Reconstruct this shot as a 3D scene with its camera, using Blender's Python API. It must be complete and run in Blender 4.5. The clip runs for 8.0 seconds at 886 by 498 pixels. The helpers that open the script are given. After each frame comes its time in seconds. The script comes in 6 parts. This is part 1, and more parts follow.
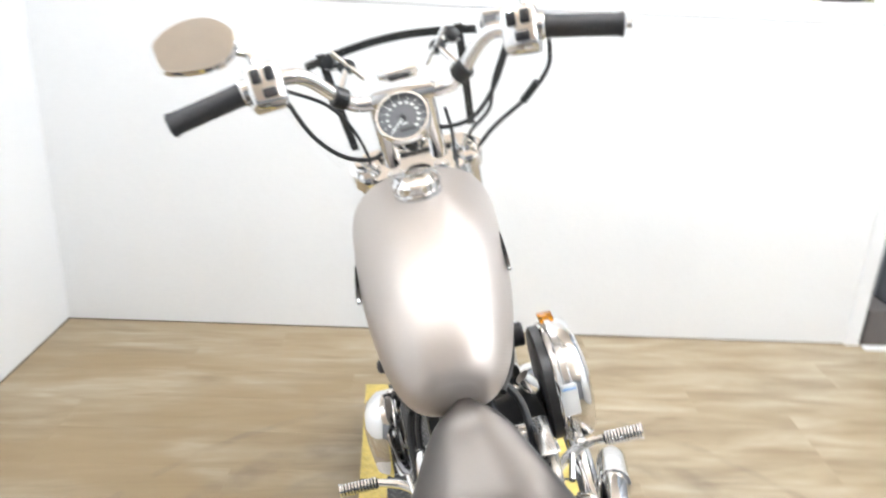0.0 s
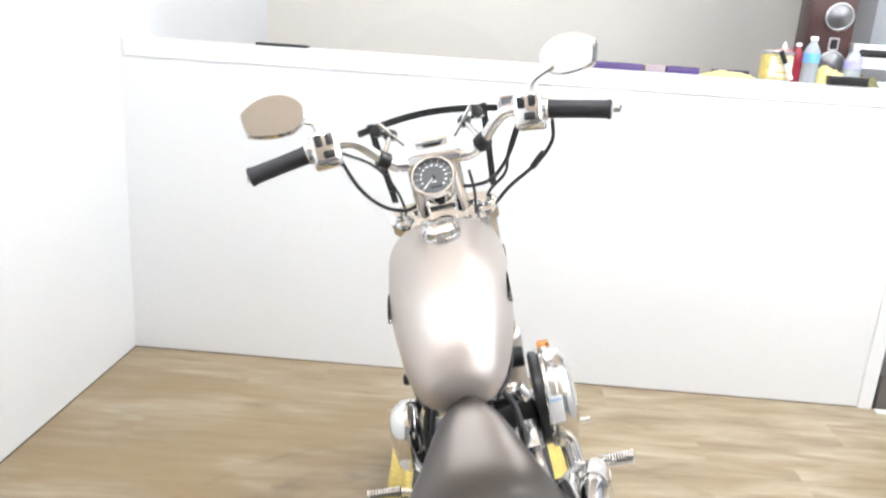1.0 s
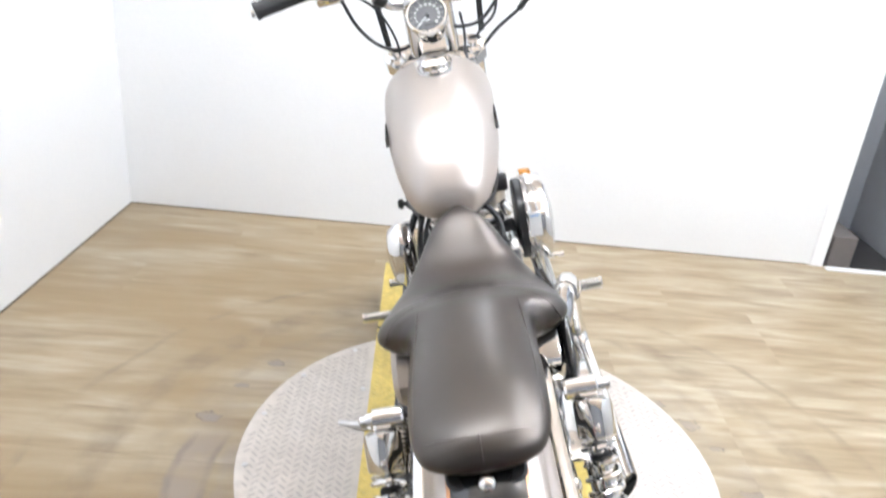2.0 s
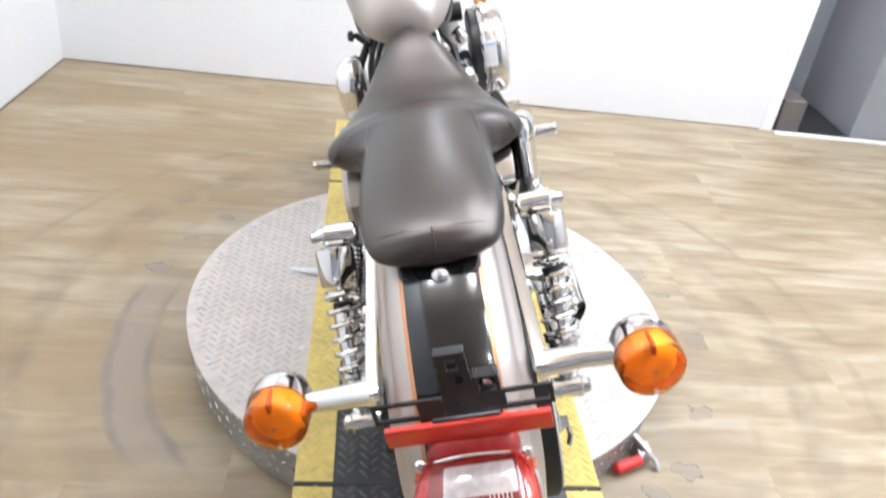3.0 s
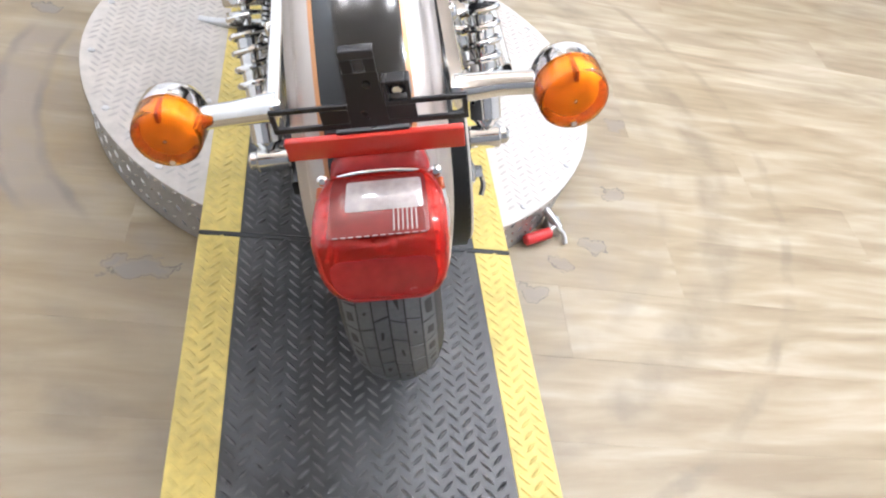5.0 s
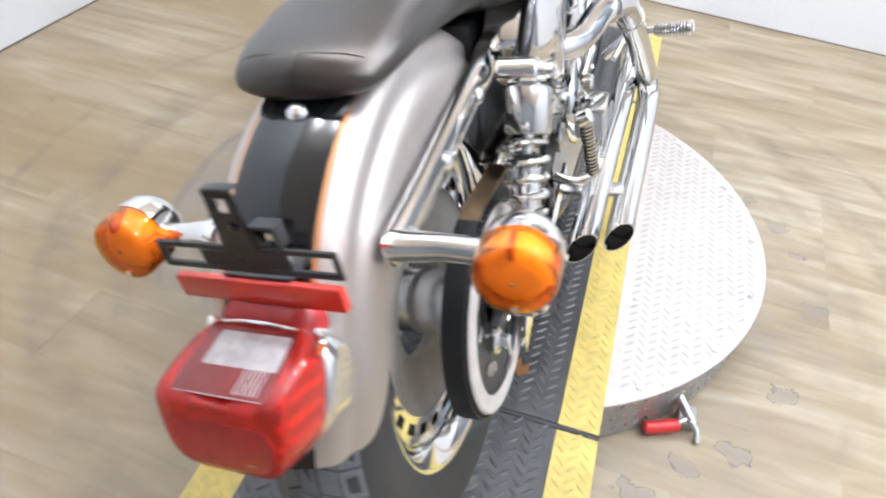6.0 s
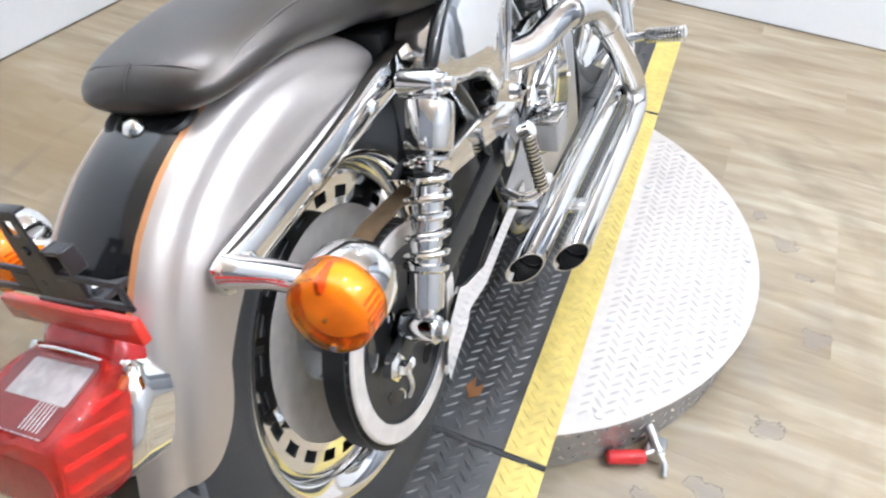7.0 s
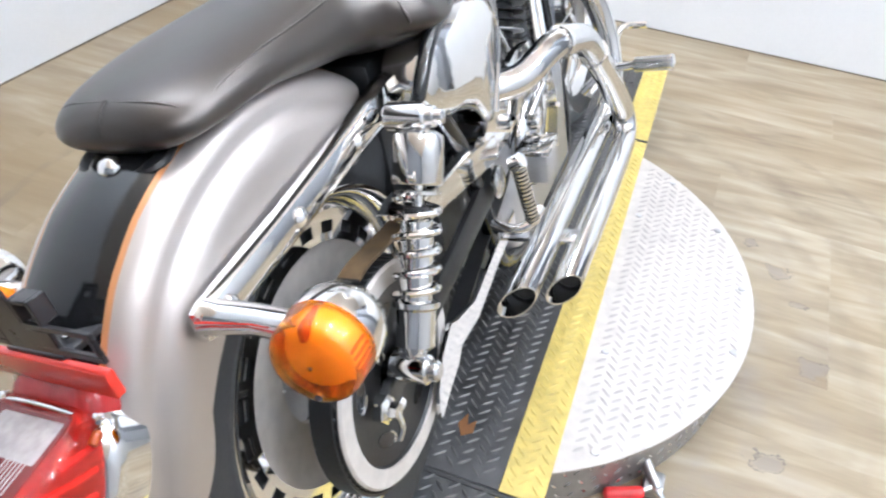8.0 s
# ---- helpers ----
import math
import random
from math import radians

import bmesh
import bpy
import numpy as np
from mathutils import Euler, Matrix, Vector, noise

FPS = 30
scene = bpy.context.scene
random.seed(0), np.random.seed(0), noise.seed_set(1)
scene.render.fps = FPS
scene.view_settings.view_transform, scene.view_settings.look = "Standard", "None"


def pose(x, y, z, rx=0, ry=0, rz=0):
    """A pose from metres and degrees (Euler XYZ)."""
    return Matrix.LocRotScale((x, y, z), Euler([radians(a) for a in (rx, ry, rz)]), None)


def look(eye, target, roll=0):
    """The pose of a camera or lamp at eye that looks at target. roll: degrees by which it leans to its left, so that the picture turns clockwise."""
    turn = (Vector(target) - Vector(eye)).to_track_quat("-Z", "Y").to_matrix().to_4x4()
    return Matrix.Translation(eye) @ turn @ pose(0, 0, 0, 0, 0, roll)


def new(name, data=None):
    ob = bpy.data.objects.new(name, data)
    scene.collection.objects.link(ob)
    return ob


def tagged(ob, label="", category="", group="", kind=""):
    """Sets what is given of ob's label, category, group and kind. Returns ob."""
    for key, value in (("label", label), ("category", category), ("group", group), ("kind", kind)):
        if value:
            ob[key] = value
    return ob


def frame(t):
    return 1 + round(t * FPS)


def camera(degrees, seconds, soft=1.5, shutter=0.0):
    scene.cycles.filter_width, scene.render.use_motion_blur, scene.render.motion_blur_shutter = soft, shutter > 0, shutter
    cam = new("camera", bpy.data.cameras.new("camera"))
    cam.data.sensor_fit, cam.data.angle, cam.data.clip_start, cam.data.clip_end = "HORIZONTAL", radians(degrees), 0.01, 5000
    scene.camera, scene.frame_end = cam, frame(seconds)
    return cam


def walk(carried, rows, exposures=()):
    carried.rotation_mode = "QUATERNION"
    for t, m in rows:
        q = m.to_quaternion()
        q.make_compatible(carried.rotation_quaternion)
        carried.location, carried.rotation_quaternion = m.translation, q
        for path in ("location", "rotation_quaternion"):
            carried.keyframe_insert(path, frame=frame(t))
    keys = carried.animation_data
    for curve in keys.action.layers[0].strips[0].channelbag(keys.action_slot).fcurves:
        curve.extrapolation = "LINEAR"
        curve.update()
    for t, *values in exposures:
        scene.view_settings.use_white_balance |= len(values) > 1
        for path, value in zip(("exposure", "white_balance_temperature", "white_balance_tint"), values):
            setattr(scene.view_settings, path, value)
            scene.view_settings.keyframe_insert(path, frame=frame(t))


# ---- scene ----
cam = camera(61.8, 8.0, soft=2.1, shutter=0.4)
PATH = [
    (0, (-0.222, -0.436, 1.397), (-0.074, 1.434, 0.705), 2.6),
    (0.2, (-0.183, -0.501, 1.419), (-0.167, 1.400, 0.798), 4.7),
    (0.5, (-0.158, -0.586, 1.447), (-0.219, 1.344, 0.925), 3.9),
    (0.8, (-0.166, -0.657, 1.460), (-0.196, 1.272, 0.932), 3.6),
    (1, (-0.188, -0.713, 1.448), (-0.167, 1.211, 0.903), 3.8),
    (1.2, (-0.201, -0.772, 1.437), (-0.177, 1.139, 0.847), 3.8),
    (2.3, (-0.211, -0.917, 1.352), (-0.057, 0.851, 0.431), 6.3),
    (2.5, (-0.208, -0.921, 1.329), (-0.016, 0.811, 0.347), 7.0),
    (3, (-0.201, -0.932, 1.279), (0.042, 0.733, 0.198), 7.7),
    (3.5, (-0.199, -0.943, 1.230), (0.121, 0.610, 0.011), 8.6),
    (4, (-0.203, -0.957, 1.190), (0.181, 0.498, -0.128), 11.5),
    (4.2, (-0.204, -0.962, 1.173), (0.207, 0.446, -0.187), 13.1),
    (5.3, (-0.154, -0.937, 1.189), (0.324, 0.364, -0.253), 19.1),
    (5.4, (-0.144, -0.915, 1.194), (0.293, 0.418, -0.232), 16.8),
    (5.5, (-0.113, -0.909, 1.197), (0.218, 0.465, -0.217), 11.5),
    (5.7, (-0.021, -0.860, 1.190), (0.091, 0.585, -0.188), 7.2),
    (5.8, (0.036, -0.831, 1.181), (0.002, 0.625, -0.189), 5.6),
    (6, (0.158, -0.805, 1.182), (-0.135, 0.667, -0.140), 7.8),
    (6.5, (0.291, -0.726, 1.173), (-0.159, 0.688, -0.168), 3.1),
    (7, (0.324, -0.690, 1.183), (-0.125, 0.729, -0.153), 5.2),
    (7.5, (0.348, -0.661, 1.190), (-0.031, 0.825, -0.094), 5.7),
    (8, (0.314, -0.665, 1.174), (-0.128, 0.807, -0.105), 5.1),
]
TINTS = [(0.0, 0.27, 6200, 12), (1.2, 0.29, 6200, 13), (2.5, 0.42, 5950, 14), (5.3, 0.39, 5930, 15), (6.3, 0.29, 5750, 13), (8.0, 0.28, 5700, 13)]
walk(cam, [(t, look(eye, target, roll)) for t, eye, target, roll in PATH], TINTS)

# ---- world and light ----
scene.view_settings.exposure = 0.0
world = bpy.data.worlds.new("room_air")
scene.world = world
world.use_nodes = True
world.node_tree.nodes["Background"].inputs[0].default_value = (0.85, 0.9, 1.0, 1)
world.node_tree.nodes["Background"].inputs[1].default_value = 0.15
LAMP_POWER = 262.0


# ---- materials ----
def material(name, color, rough=0.5, metal=0.0, coat=0.0, bump=0.0, scale=60.0, vary=0.08, rough_vary=0.08, stretch=(1, 1, 1),
             big=4.0, transmission=0.0, ior=1.5, random_piece=0.0):
    m = bpy.data.materials.new(name)
    m.use_nodes = True
    nt = m.node_tree
    n, l = nt.nodes, nt.links
    p = n["Principled BSDF"]
    p.inputs["Metallic"].default_value = metal
    p.inputs["Coat Weight"].default_value = coat
    p.inputs["Coat Roughness"].default_value = 0.06
    p.inputs["Transmission Weight"].default_value = transmission
    p.inputs["IOR"].default_value = ior
    tc = n.new("ShaderNodeTexCoord")
    mp = n.new("ShaderNodeMapping")
    mp.inputs["Scale"].default_value = stretch
    l.new(tc.outputs["Object"], mp.inputs["Vector"])
    small = n.new("ShaderNodeTexNoise")
    small.inputs["Scale"].default_value = scale
    small.inputs["Detail"].default_value = 5
    large = n.new("ShaderNodeTexNoise")
    large.inputs["Scale"].default_value = big
    large.inputs["Detail"].default_value = 3
    l.new(mp.outputs[0], small.inputs["Vector"])
    l.new(mp.outputs[0], large.inputs["Vector"])
    add = n.new("ShaderNodeMath")
    add.operation = "ADD"
    l.new(small.outputs["Fac"], add.inputs[0])
    l.new(large.outputs["Fac"], add.inputs[1])
    fac = add.outputs[0]
    if random_piece:
        info = n.new("ShaderNodeObjectInfo")
        mix = n.new("ShaderNodeMath")
        mix.operation = "MULTIPLY_ADD"
        mix.inputs[1].default_value = random_piece
        l.new(info.outputs["Random"], mix.inputs[0])
        l.new(fac, mix.inputs[2])
        fac = mix.outputs[0]
    ramp = n.new("ShaderNodeMapRange")
    ramp.inputs["From Min"].default_value = 0.6
    ramp.inputs["From Max"].default_value = 1.4
    ramp.inputs["To Min"].default_value = 1 - vary
    ramp.inputs["To Max"].default_value = 1 + vary
    l.new(fac, ramp.inputs["Value"])
    mul = n.new("ShaderNodeVectorMath")
    mul.operation = "SCALE"
    mul.inputs[0].default_value = color
    l.new(ramp.outputs[0], mul.inputs["Scale"])
    l.new(mul.outputs[0], p.inputs["Base Color"])
    rr = n.new("ShaderNodeMapRange")
    rr.inputs["From Min"].default_value = 0.6
    rr.inputs["From Max"].default_value = 1.4
    rr.inputs["To Min"].default_value = max(0.02, rough - rough_vary)
    rr.inputs["To Max"].default_value = min(1, rough + rough_vary)
    l.new(add.outputs[0], rr.inputs["Value"])
    l.new(rr.outputs[0], p.inputs["Roughness"])
    if bump:
        b = n.new("ShaderNodeBump")
        b.inputs["Strength"].default_value = bump
        b.inputs["Distance"].default_value = 0.002
        l.new(small.outputs["Fac"], b.inputs["Height"])
        l.new(b.outputs[0], p.inputs["Normal"])
    return m


def lamp_material(name, color, strength):
    m = bpy.data.materials.new(name)
    m.use_nodes = True
    p = m.node_tree.nodes["Principled BSDF"]
    p.inputs["Base Color"].default_value = (0.9, 0.9, 0.9, 1)
    p.inputs["Emission Color"].default_value = (*color, 1)
    p.inputs["Emission Strength"].default_value = strength
    return m


def wood_floor():
    """Laminate planks with grain along x, a worn ring round the turntable, a greyer band at its foot and a few lifted
    grey patches.
    """
    m = bpy.data.materials.new("laminate")
    m.use_nodes = True
    n, l = m.node_tree.nodes, m.node_tree.links
    p = n["Principled BSDF"]
    geo = n.new("ShaderNodeNewGeometry")
    info = n.new("ShaderNodeObjectInfo")
    offset = n.new("ShaderNodeVectorMath")
    offset.operation = "MULTIPLY_ADD"
    offset.inputs[1].default_value = (37, 11, 5)
    l.new(info.outputs["Random"], offset.inputs[0])
    l.new(geo.outputs["Position"], offset.inputs[2])
    stretch = n.new("ShaderNodeMapping")
    stretch.inputs["Scale"].default_value = (2.2, 17, 1)
    l.new(offset.outputs[0], stretch.inputs["Vector"])
    grain = n.new("ShaderNodeTexNoise")
    grain.inputs["Scale"].default_value = 2.2
    grain.inputs["Detail"].default_value = 7
    grain.inputs["Distortion"].default_value = 0.5
    l.new(stretch.outputs[0], grain.inputs["Vector"])
    broad = n.new("ShaderNodeMapping")
    broad.inputs["Scale"].default_value = (1.5, 8.0, 1)
    l.new(offset.outputs[0], broad.inputs["Vector"])
    bands = n.new("ShaderNodeTexNoise")
    bands.inputs["Scale"].default_value = 1.6
    bands.inputs["Detail"].default_value = 5
    bands.inputs["Distortion"].default_value = 0.7
    l.new(broad.outputs[0], bands.inputs["Vector"])
    total = n.new("ShaderNodeMath")
    total.operation = "MULTIPLY_ADD"
    total.inputs[1].default_value = 0.36
    l.new(grain.outputs["Fac"], total.inputs[0])
    l.new(bands.outputs["Fac"], total.inputs[2])
    ramp = n.new("ShaderNodeValToRGB")
    e = ramp.color_ramp.elements
    e[0].position, e[0].color = 0.46, (0.215, 0.166, 0.108, 1)
    e[1].position, e[1].color = 0.93, (0.50, 0.440, 0.340, 1)
    mid = ramp.color_ramp.elements.new(0.70)
    mid.color = (0.36, 0.30, 0.208, 1)
    l.new(total.outputs[0], ramp.inputs[0])
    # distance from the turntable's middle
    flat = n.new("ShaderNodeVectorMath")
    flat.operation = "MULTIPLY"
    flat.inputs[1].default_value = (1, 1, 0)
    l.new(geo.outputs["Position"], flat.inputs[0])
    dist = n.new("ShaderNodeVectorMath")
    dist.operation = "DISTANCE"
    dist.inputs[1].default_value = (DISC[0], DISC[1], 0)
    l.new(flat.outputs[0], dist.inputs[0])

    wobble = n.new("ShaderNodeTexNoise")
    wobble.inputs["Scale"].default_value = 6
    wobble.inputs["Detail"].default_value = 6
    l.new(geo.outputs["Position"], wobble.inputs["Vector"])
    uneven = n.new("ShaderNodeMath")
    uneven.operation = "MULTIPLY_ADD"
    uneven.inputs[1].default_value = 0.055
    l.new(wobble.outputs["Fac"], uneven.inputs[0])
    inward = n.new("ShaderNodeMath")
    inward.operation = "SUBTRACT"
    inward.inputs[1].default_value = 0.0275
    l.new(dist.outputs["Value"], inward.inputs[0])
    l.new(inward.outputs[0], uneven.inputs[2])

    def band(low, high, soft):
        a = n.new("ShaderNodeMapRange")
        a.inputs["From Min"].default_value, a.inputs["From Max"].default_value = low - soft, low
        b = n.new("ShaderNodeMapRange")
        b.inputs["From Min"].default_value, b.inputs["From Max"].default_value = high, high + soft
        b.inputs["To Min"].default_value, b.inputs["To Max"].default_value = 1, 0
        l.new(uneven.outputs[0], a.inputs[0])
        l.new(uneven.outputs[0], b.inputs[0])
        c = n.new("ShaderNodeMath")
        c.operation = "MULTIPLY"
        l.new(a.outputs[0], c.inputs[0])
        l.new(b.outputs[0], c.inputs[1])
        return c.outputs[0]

    def times(a, b):
        c = n.new("ShaderNodeMath")
        c.operation = "MULTIPLY"
        for k, v in enumerate((a, b)):
            if isinstance(v, float):
                c.inputs[k].default_value = v
            else:
                l.new(v, c.inputs[k])
        return c.outputs[0]

    patch = n.new("ShaderNodeTexNoise")
    patch.inputs["Scale"].default_value = 4.5
    patch.inputs["Detail"].default_value = 4
    patch.inputs["Distortion"].default_value = 0.5
    l.new(geo.outputs["Position"], patch.inputs["Vector"])
    lift = n.new("ShaderNodeMapRange")
    lift.inputs["From Min"].default_value, lift.inputs["From Max"].default_value = 0.5, 0.53
    l.new(patch.outputs["Fac"], lift.inputs[0])
    scuff = n.new("ShaderNodeTexNoise")
    scuff.inputs["Scale"].default_value = 9
    scuff.inputs["Detail"].default_value = 4
    l.new(geo.outputs["Position"], scuff.inputs["Vector"])
    scuffs = n.new("ShaderNodeMapRange")
    scuffs.inputs["From Min"].default_value, scuffs.inputs["From Max"].default_value = 0.38, 0.7
    l.new(scuff.outputs["Fac"], scuffs.inputs[0])
    torn = n.new("ShaderNodeTexNoise")
    torn.inputs["Scale"].default_value = 30
    torn.inputs["Detail"].default_value = 5
    l.new(geo.outputs["Position"], torn.inputs["Vector"])

    def spot(x, y, rx, ry):
        """A ragged patch where the top layer has lifted."""
        off = n.new("ShaderNodeVectorMath")
        off.operation = "SUBTRACT"
        off.inputs[1].default_value = (x, y, 0)
        l.new(flat.outputs[0], off.inputs[0])
        sc = n.new("ShaderNodeVectorMath")
        sc.operation = "DIVIDE"
        sc.inputs[1].default_value = (rx, ry, 1)
        l.new(off.outputs[0], sc.inputs[0])
        ln = n.new("ShaderNodeVectorMath")
        ln.operation = "LENGTH"
        l.new(sc.outputs[0], ln.inputs[0])
        add = n.new("ShaderNodeMath")
        add.operation = "MULTIPLY_ADD"
        add.inputs[1].default_value = 2.1
        l.new(torn.outputs["Fac"], add.inputs[0])
        l.new(ln.outputs["Value"], add.inputs[2])
        return add.outputs[0]

    def below(v, edge, soft):
        a = n.new("ShaderNodeMapRange")
        a.inputs["From Min"].default_value, a.inputs["From Max"].default_value = edge - soft, edge + soft
        a.inputs["To Min"].default_value, a.inputs["To Max"].default_value = 1, 0
        l.new(v, a.inputs[0])
        return a.outputs[0]

    near = None
    for q in ((-0.405, 0.016, 0.085, 0.036), (-0.604, 1.153, 0.042, 0.022), (-0.743, 0.859, 0.05, 0.03), (-0.692, 1.021, 0.03, 0.014), (0.589, 0.160, 0.045, 0.028), (0.49, 0.096, 0.032, 0.032),
              (0.406, 0.009, 0.045, 0.03), (0.690, 0.345, 0.045, 0.035), (0.778, 0.640, 0.042, 0.034), (0.708, 0.955, 0.034, 0.036), (0.639, 1.049, 0.026, 0.022), (0.751, 0.844, 0.03, 0.018)):
        one = spot(*q)
        if near is None:
            near = one
        else:
            low = n.new("ShaderNodeMath")
            low.operation = "MINIMUM"
            l.new(near, low.inputs[0])
            l.new(one, low.inputs[1])
            near = low.outputs[0]
    # the long worn crescent on one side of the turntable
    side = n.new("ShaderNodeSeparateXYZ")
    l.new(geo.outputs["Position"], side.inputs[0])

    def step(v, a0, a1, b0=0.0, b1=1.0):
        a = n.new("ShaderNodeMapRange")
        a.inputs["From Min"].default_value, a.inputs["From Max"].default_value = a0, a1
        a.inputs["To Min"].default_value, a.inputs["To Max"].default_value = b0, b1
        l.new(v, a.inputs[0])
        return a.outputs[0]

    crescent = times(times(step(side.outputs["X"], -0.45, -0.55), step(side.outputs["Y"], 0.10, 0.20)), step(side.outputs["Y"], 0.80, 0.72))
    # brown stain noise; its stronger left side also paints the light's falloff
    stain_falloff = n.new("ShaderNodeTexNoise")
    stain_falloff.inputs["Scale"].default_value = 1.5
    stain_falloff.inputs["Detail"].default_value = 5
    stain_falloff.inputs["Distortion"].default_value = 0.8
    drift = n.new("ShaderNodeMapping")
    drift.inputs["Scale"].default_value = (0.8, 1.6, 1)
    drift.inputs["Location"].default_value = (3.1, 0.7, 0)
    l.new(geo.outputs["Position"], drift.inputs["Vector"])
    l.new(drift.outputs[0], stain_falloff.inputs["Vector"])
    color = ramp.outputs[0]
    for fac, tint in ((times(step(stain_falloff.outputs["Fac"], 0.36, 0.60, 0.25, 1.0), step(side.outputs["X"], 0.6, -0.5, 0.40, 0.85)), (0.262, 0.187, 0.095, 1)),
                      (times(times(band(0.69, 0.81, 0.05), scuffs.outputs[0]), 0.32), (0.225, 0.195, 0.17, 1)),
                      # greyer band close round the drum, broken up by noise
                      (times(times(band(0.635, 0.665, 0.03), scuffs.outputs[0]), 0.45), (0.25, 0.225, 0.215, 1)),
                      (times(band(0.708, 0.795, 0.012), times(crescent, step(scuff.outputs["Fac"], 0.30, 0.55, 0.35, 0.9))), (0.262, 0.215, 0.172, 1)),
                      (times(band(0.702, 0.710, 0.012), times(crescent, step(scuff.outputs["Fac"], 0.35, 0.6, 0.25, 0.8))), (0.18, 0.152, 0.125, 1)),
                      (times(band(0.790, 0.798, 0.012), times(crescent, step(scuff.outputs["Fac"], 0.35, 0.6, 0.25, 0.8))), (0.18, 0.152, 0.125, 1)),
                      (times(times(band(0.86, 0.885, 0.02), scuffs.outputs[0]), 0.5), (0.2, 0.165, 0.12, 1)),
                      (times(times(band(0.985, 1.045, 0.03), scuffs.outputs[0]), 0.6), (0.16, 0.125, 0.085, 1)),
                      (times(times(band(1.19, 1.205, 0.012), scuffs.outputs[0]), 0.55), (0.16, 0.13, 0.09, 1)),
                      (times(below(near, 1.74, 0.22), step(side.outputs["X"], -0.35, 0.3, 0.85, 0.6)), (0.215, 0.190, 0.168, 1)),
                      (times(times(below(near, 1.82, 0.03), step(near, 1.72, 1.79)), step(scuff.outputs["Fac"], 0.40, 0.52, 0.1, 0.85)), (0.085, 0.074, 0.065, 1))):
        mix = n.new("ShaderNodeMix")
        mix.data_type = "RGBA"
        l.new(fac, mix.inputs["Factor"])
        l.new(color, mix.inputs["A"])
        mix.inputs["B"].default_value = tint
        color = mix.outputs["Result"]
    shade = n.new("ShaderNodeMapRange")
    shade.inputs["To Min"].default_value, shade.inputs["To Max"].default_value = 0.985, 1.015
    l.new(info.outputs["Random"], shade.inputs[0])
    mul = n.new("ShaderNodeVectorMath")
    mul.operation = "SCALE"
    l.new(color, mul.inputs[0])
    l.new(shade.outputs[0], mul.inputs["Scale"])
    l.new(mul.outputs[0], p.inputs["Base Color"])
    p.inputs["Roughness"].default_value = 0.42
    b = n.new("ShaderNodeBump")
    b.inputs["Strength"].default_value = 0.15
    b.inputs["Distance"].default_value = 0.001
    l.new(grain.outputs["Fac"], b.inputs["Height"])
    l.new(b.outputs[0], p.inputs["Normal"])
    return m


DISC = (0.012, 0.605, 0.6065)  # turntable: middle x, y and radius
TOP = 0.1285  # height of its plate

CHROME = material("chrome", (0.84, 0.84, 0.84), 0.06, 1.0, vary=0.04, rough_vary=0.04, scale=30)
CHROME_DULL = material("chrome_worn", (0.72, 0.72, 0.72), 0.2, 1.0, vary=0.12, rough_vary=0.08, scale=50)
STEEL = material("brushed_steel", (0.6, 0.6, 0.6), 0.35, 1.0, vary=0.1, rough_vary=0.1, bump=0.1)
CAST = material("cast_aluminium", (0.55, 0.55, 0.56), 0.42, 0.9, vary=0.1, bump=0.2, scale=200)
SILVER = material("silver_paint", (0.50, 0.455, 0.42), 0.42, 0.75, coat=0.04, vary=0.02, rough_vary=0.01, scale=120, big=3)
SILVER.node_tree.nodes["Principled BSDF"].inputs["Coat Roughness"].default_value = 0.22
BLACK_GLOSS = material("black_gloss_paint", (0.008, 0.008, 0.0085), 0.14, coat=0.25, vary=0.2, rough_vary=0.04)
BLACK_MATT = material("black_powder_coat", (0.011, 0.011, 0.0115), 0.42, vary=0.2, bump=0.15, scale=250)
COPPER = material("copper_pinstripe", (0.55, 0.25, 0.10), 0.35, 0.3, coat=0.8, vary=0.06)
VINYL = material("black_vinyl", (0.012, 0.0100, 0.0090), 0.34, coat=0.0, vary=0.2, scale=420, big=7, rough_vary=0.01, ior=1.78)
# warm specular tint puts the tan ceiling's reflection into the seat
VINYL.node_tree.nodes["Principled BSDF"].inputs["Specular Tint"].default_value = (1.0, 0.90, 0.82, 1)
VINYL.node_tree.nodes["Principled BSDF"].inputs["Coat Roughness"].default_value = 0.22
RUBBER = material("black_rubber", (0.025, 0.025, 0.026), 0.6, vary=0.2, bump=0.25, scale=180)
# paler than the tyre body, which paints the grooves' shade
TYRE = material("pale_tread_rubber", (0.13, 0.135, 0.145), 0.6, vary=0.25, bump=0.2, scale=160, big=12)
AMBER = material("amber_lens", (1.0, 0.40, 0.008), 0.05, vary=0.02, rough_vary=0.03, scale=25, transmission=0.94)
AMBER_DARK = material("dark_amber", (0.42, 0.07, 0.004), 0.3, vary=0.1)
# fill colour that makes the signal lens look lit from inside
AMBER_CORE = material("yellow_lens_fill", (1.0, 0.90, 0.45), 0.4, vary=0.25, scale=60, big=25)
RED = material("red_lens", (0.90, 0.07, 0.05), 0.04, vary=0.08, rough_vary=0.03, scale=45, transmission=0.80)
RED_BRIGHT = material("red_reflector", (0.60, 0.030, 0.016), 0.26, coat=0.4, vary=0.04, scale=20)
RED_PRISM = material("red_prism_plastic", (0.38, 0.022, 0.022), 0.22, coat=0.2, vary=0.22, scale=90, big=14)
CLEAR_LENS = material("clear_window", (0.44, 0.385, 0.37), 0.10, coat=0.5, vary=0.22, scale=120, big=30)
ROSE_LENS = material("rose_window", (0.17, 0.022, 0.020), 0.06, coat=0.1, vary=0.18, scale=70, big=20)
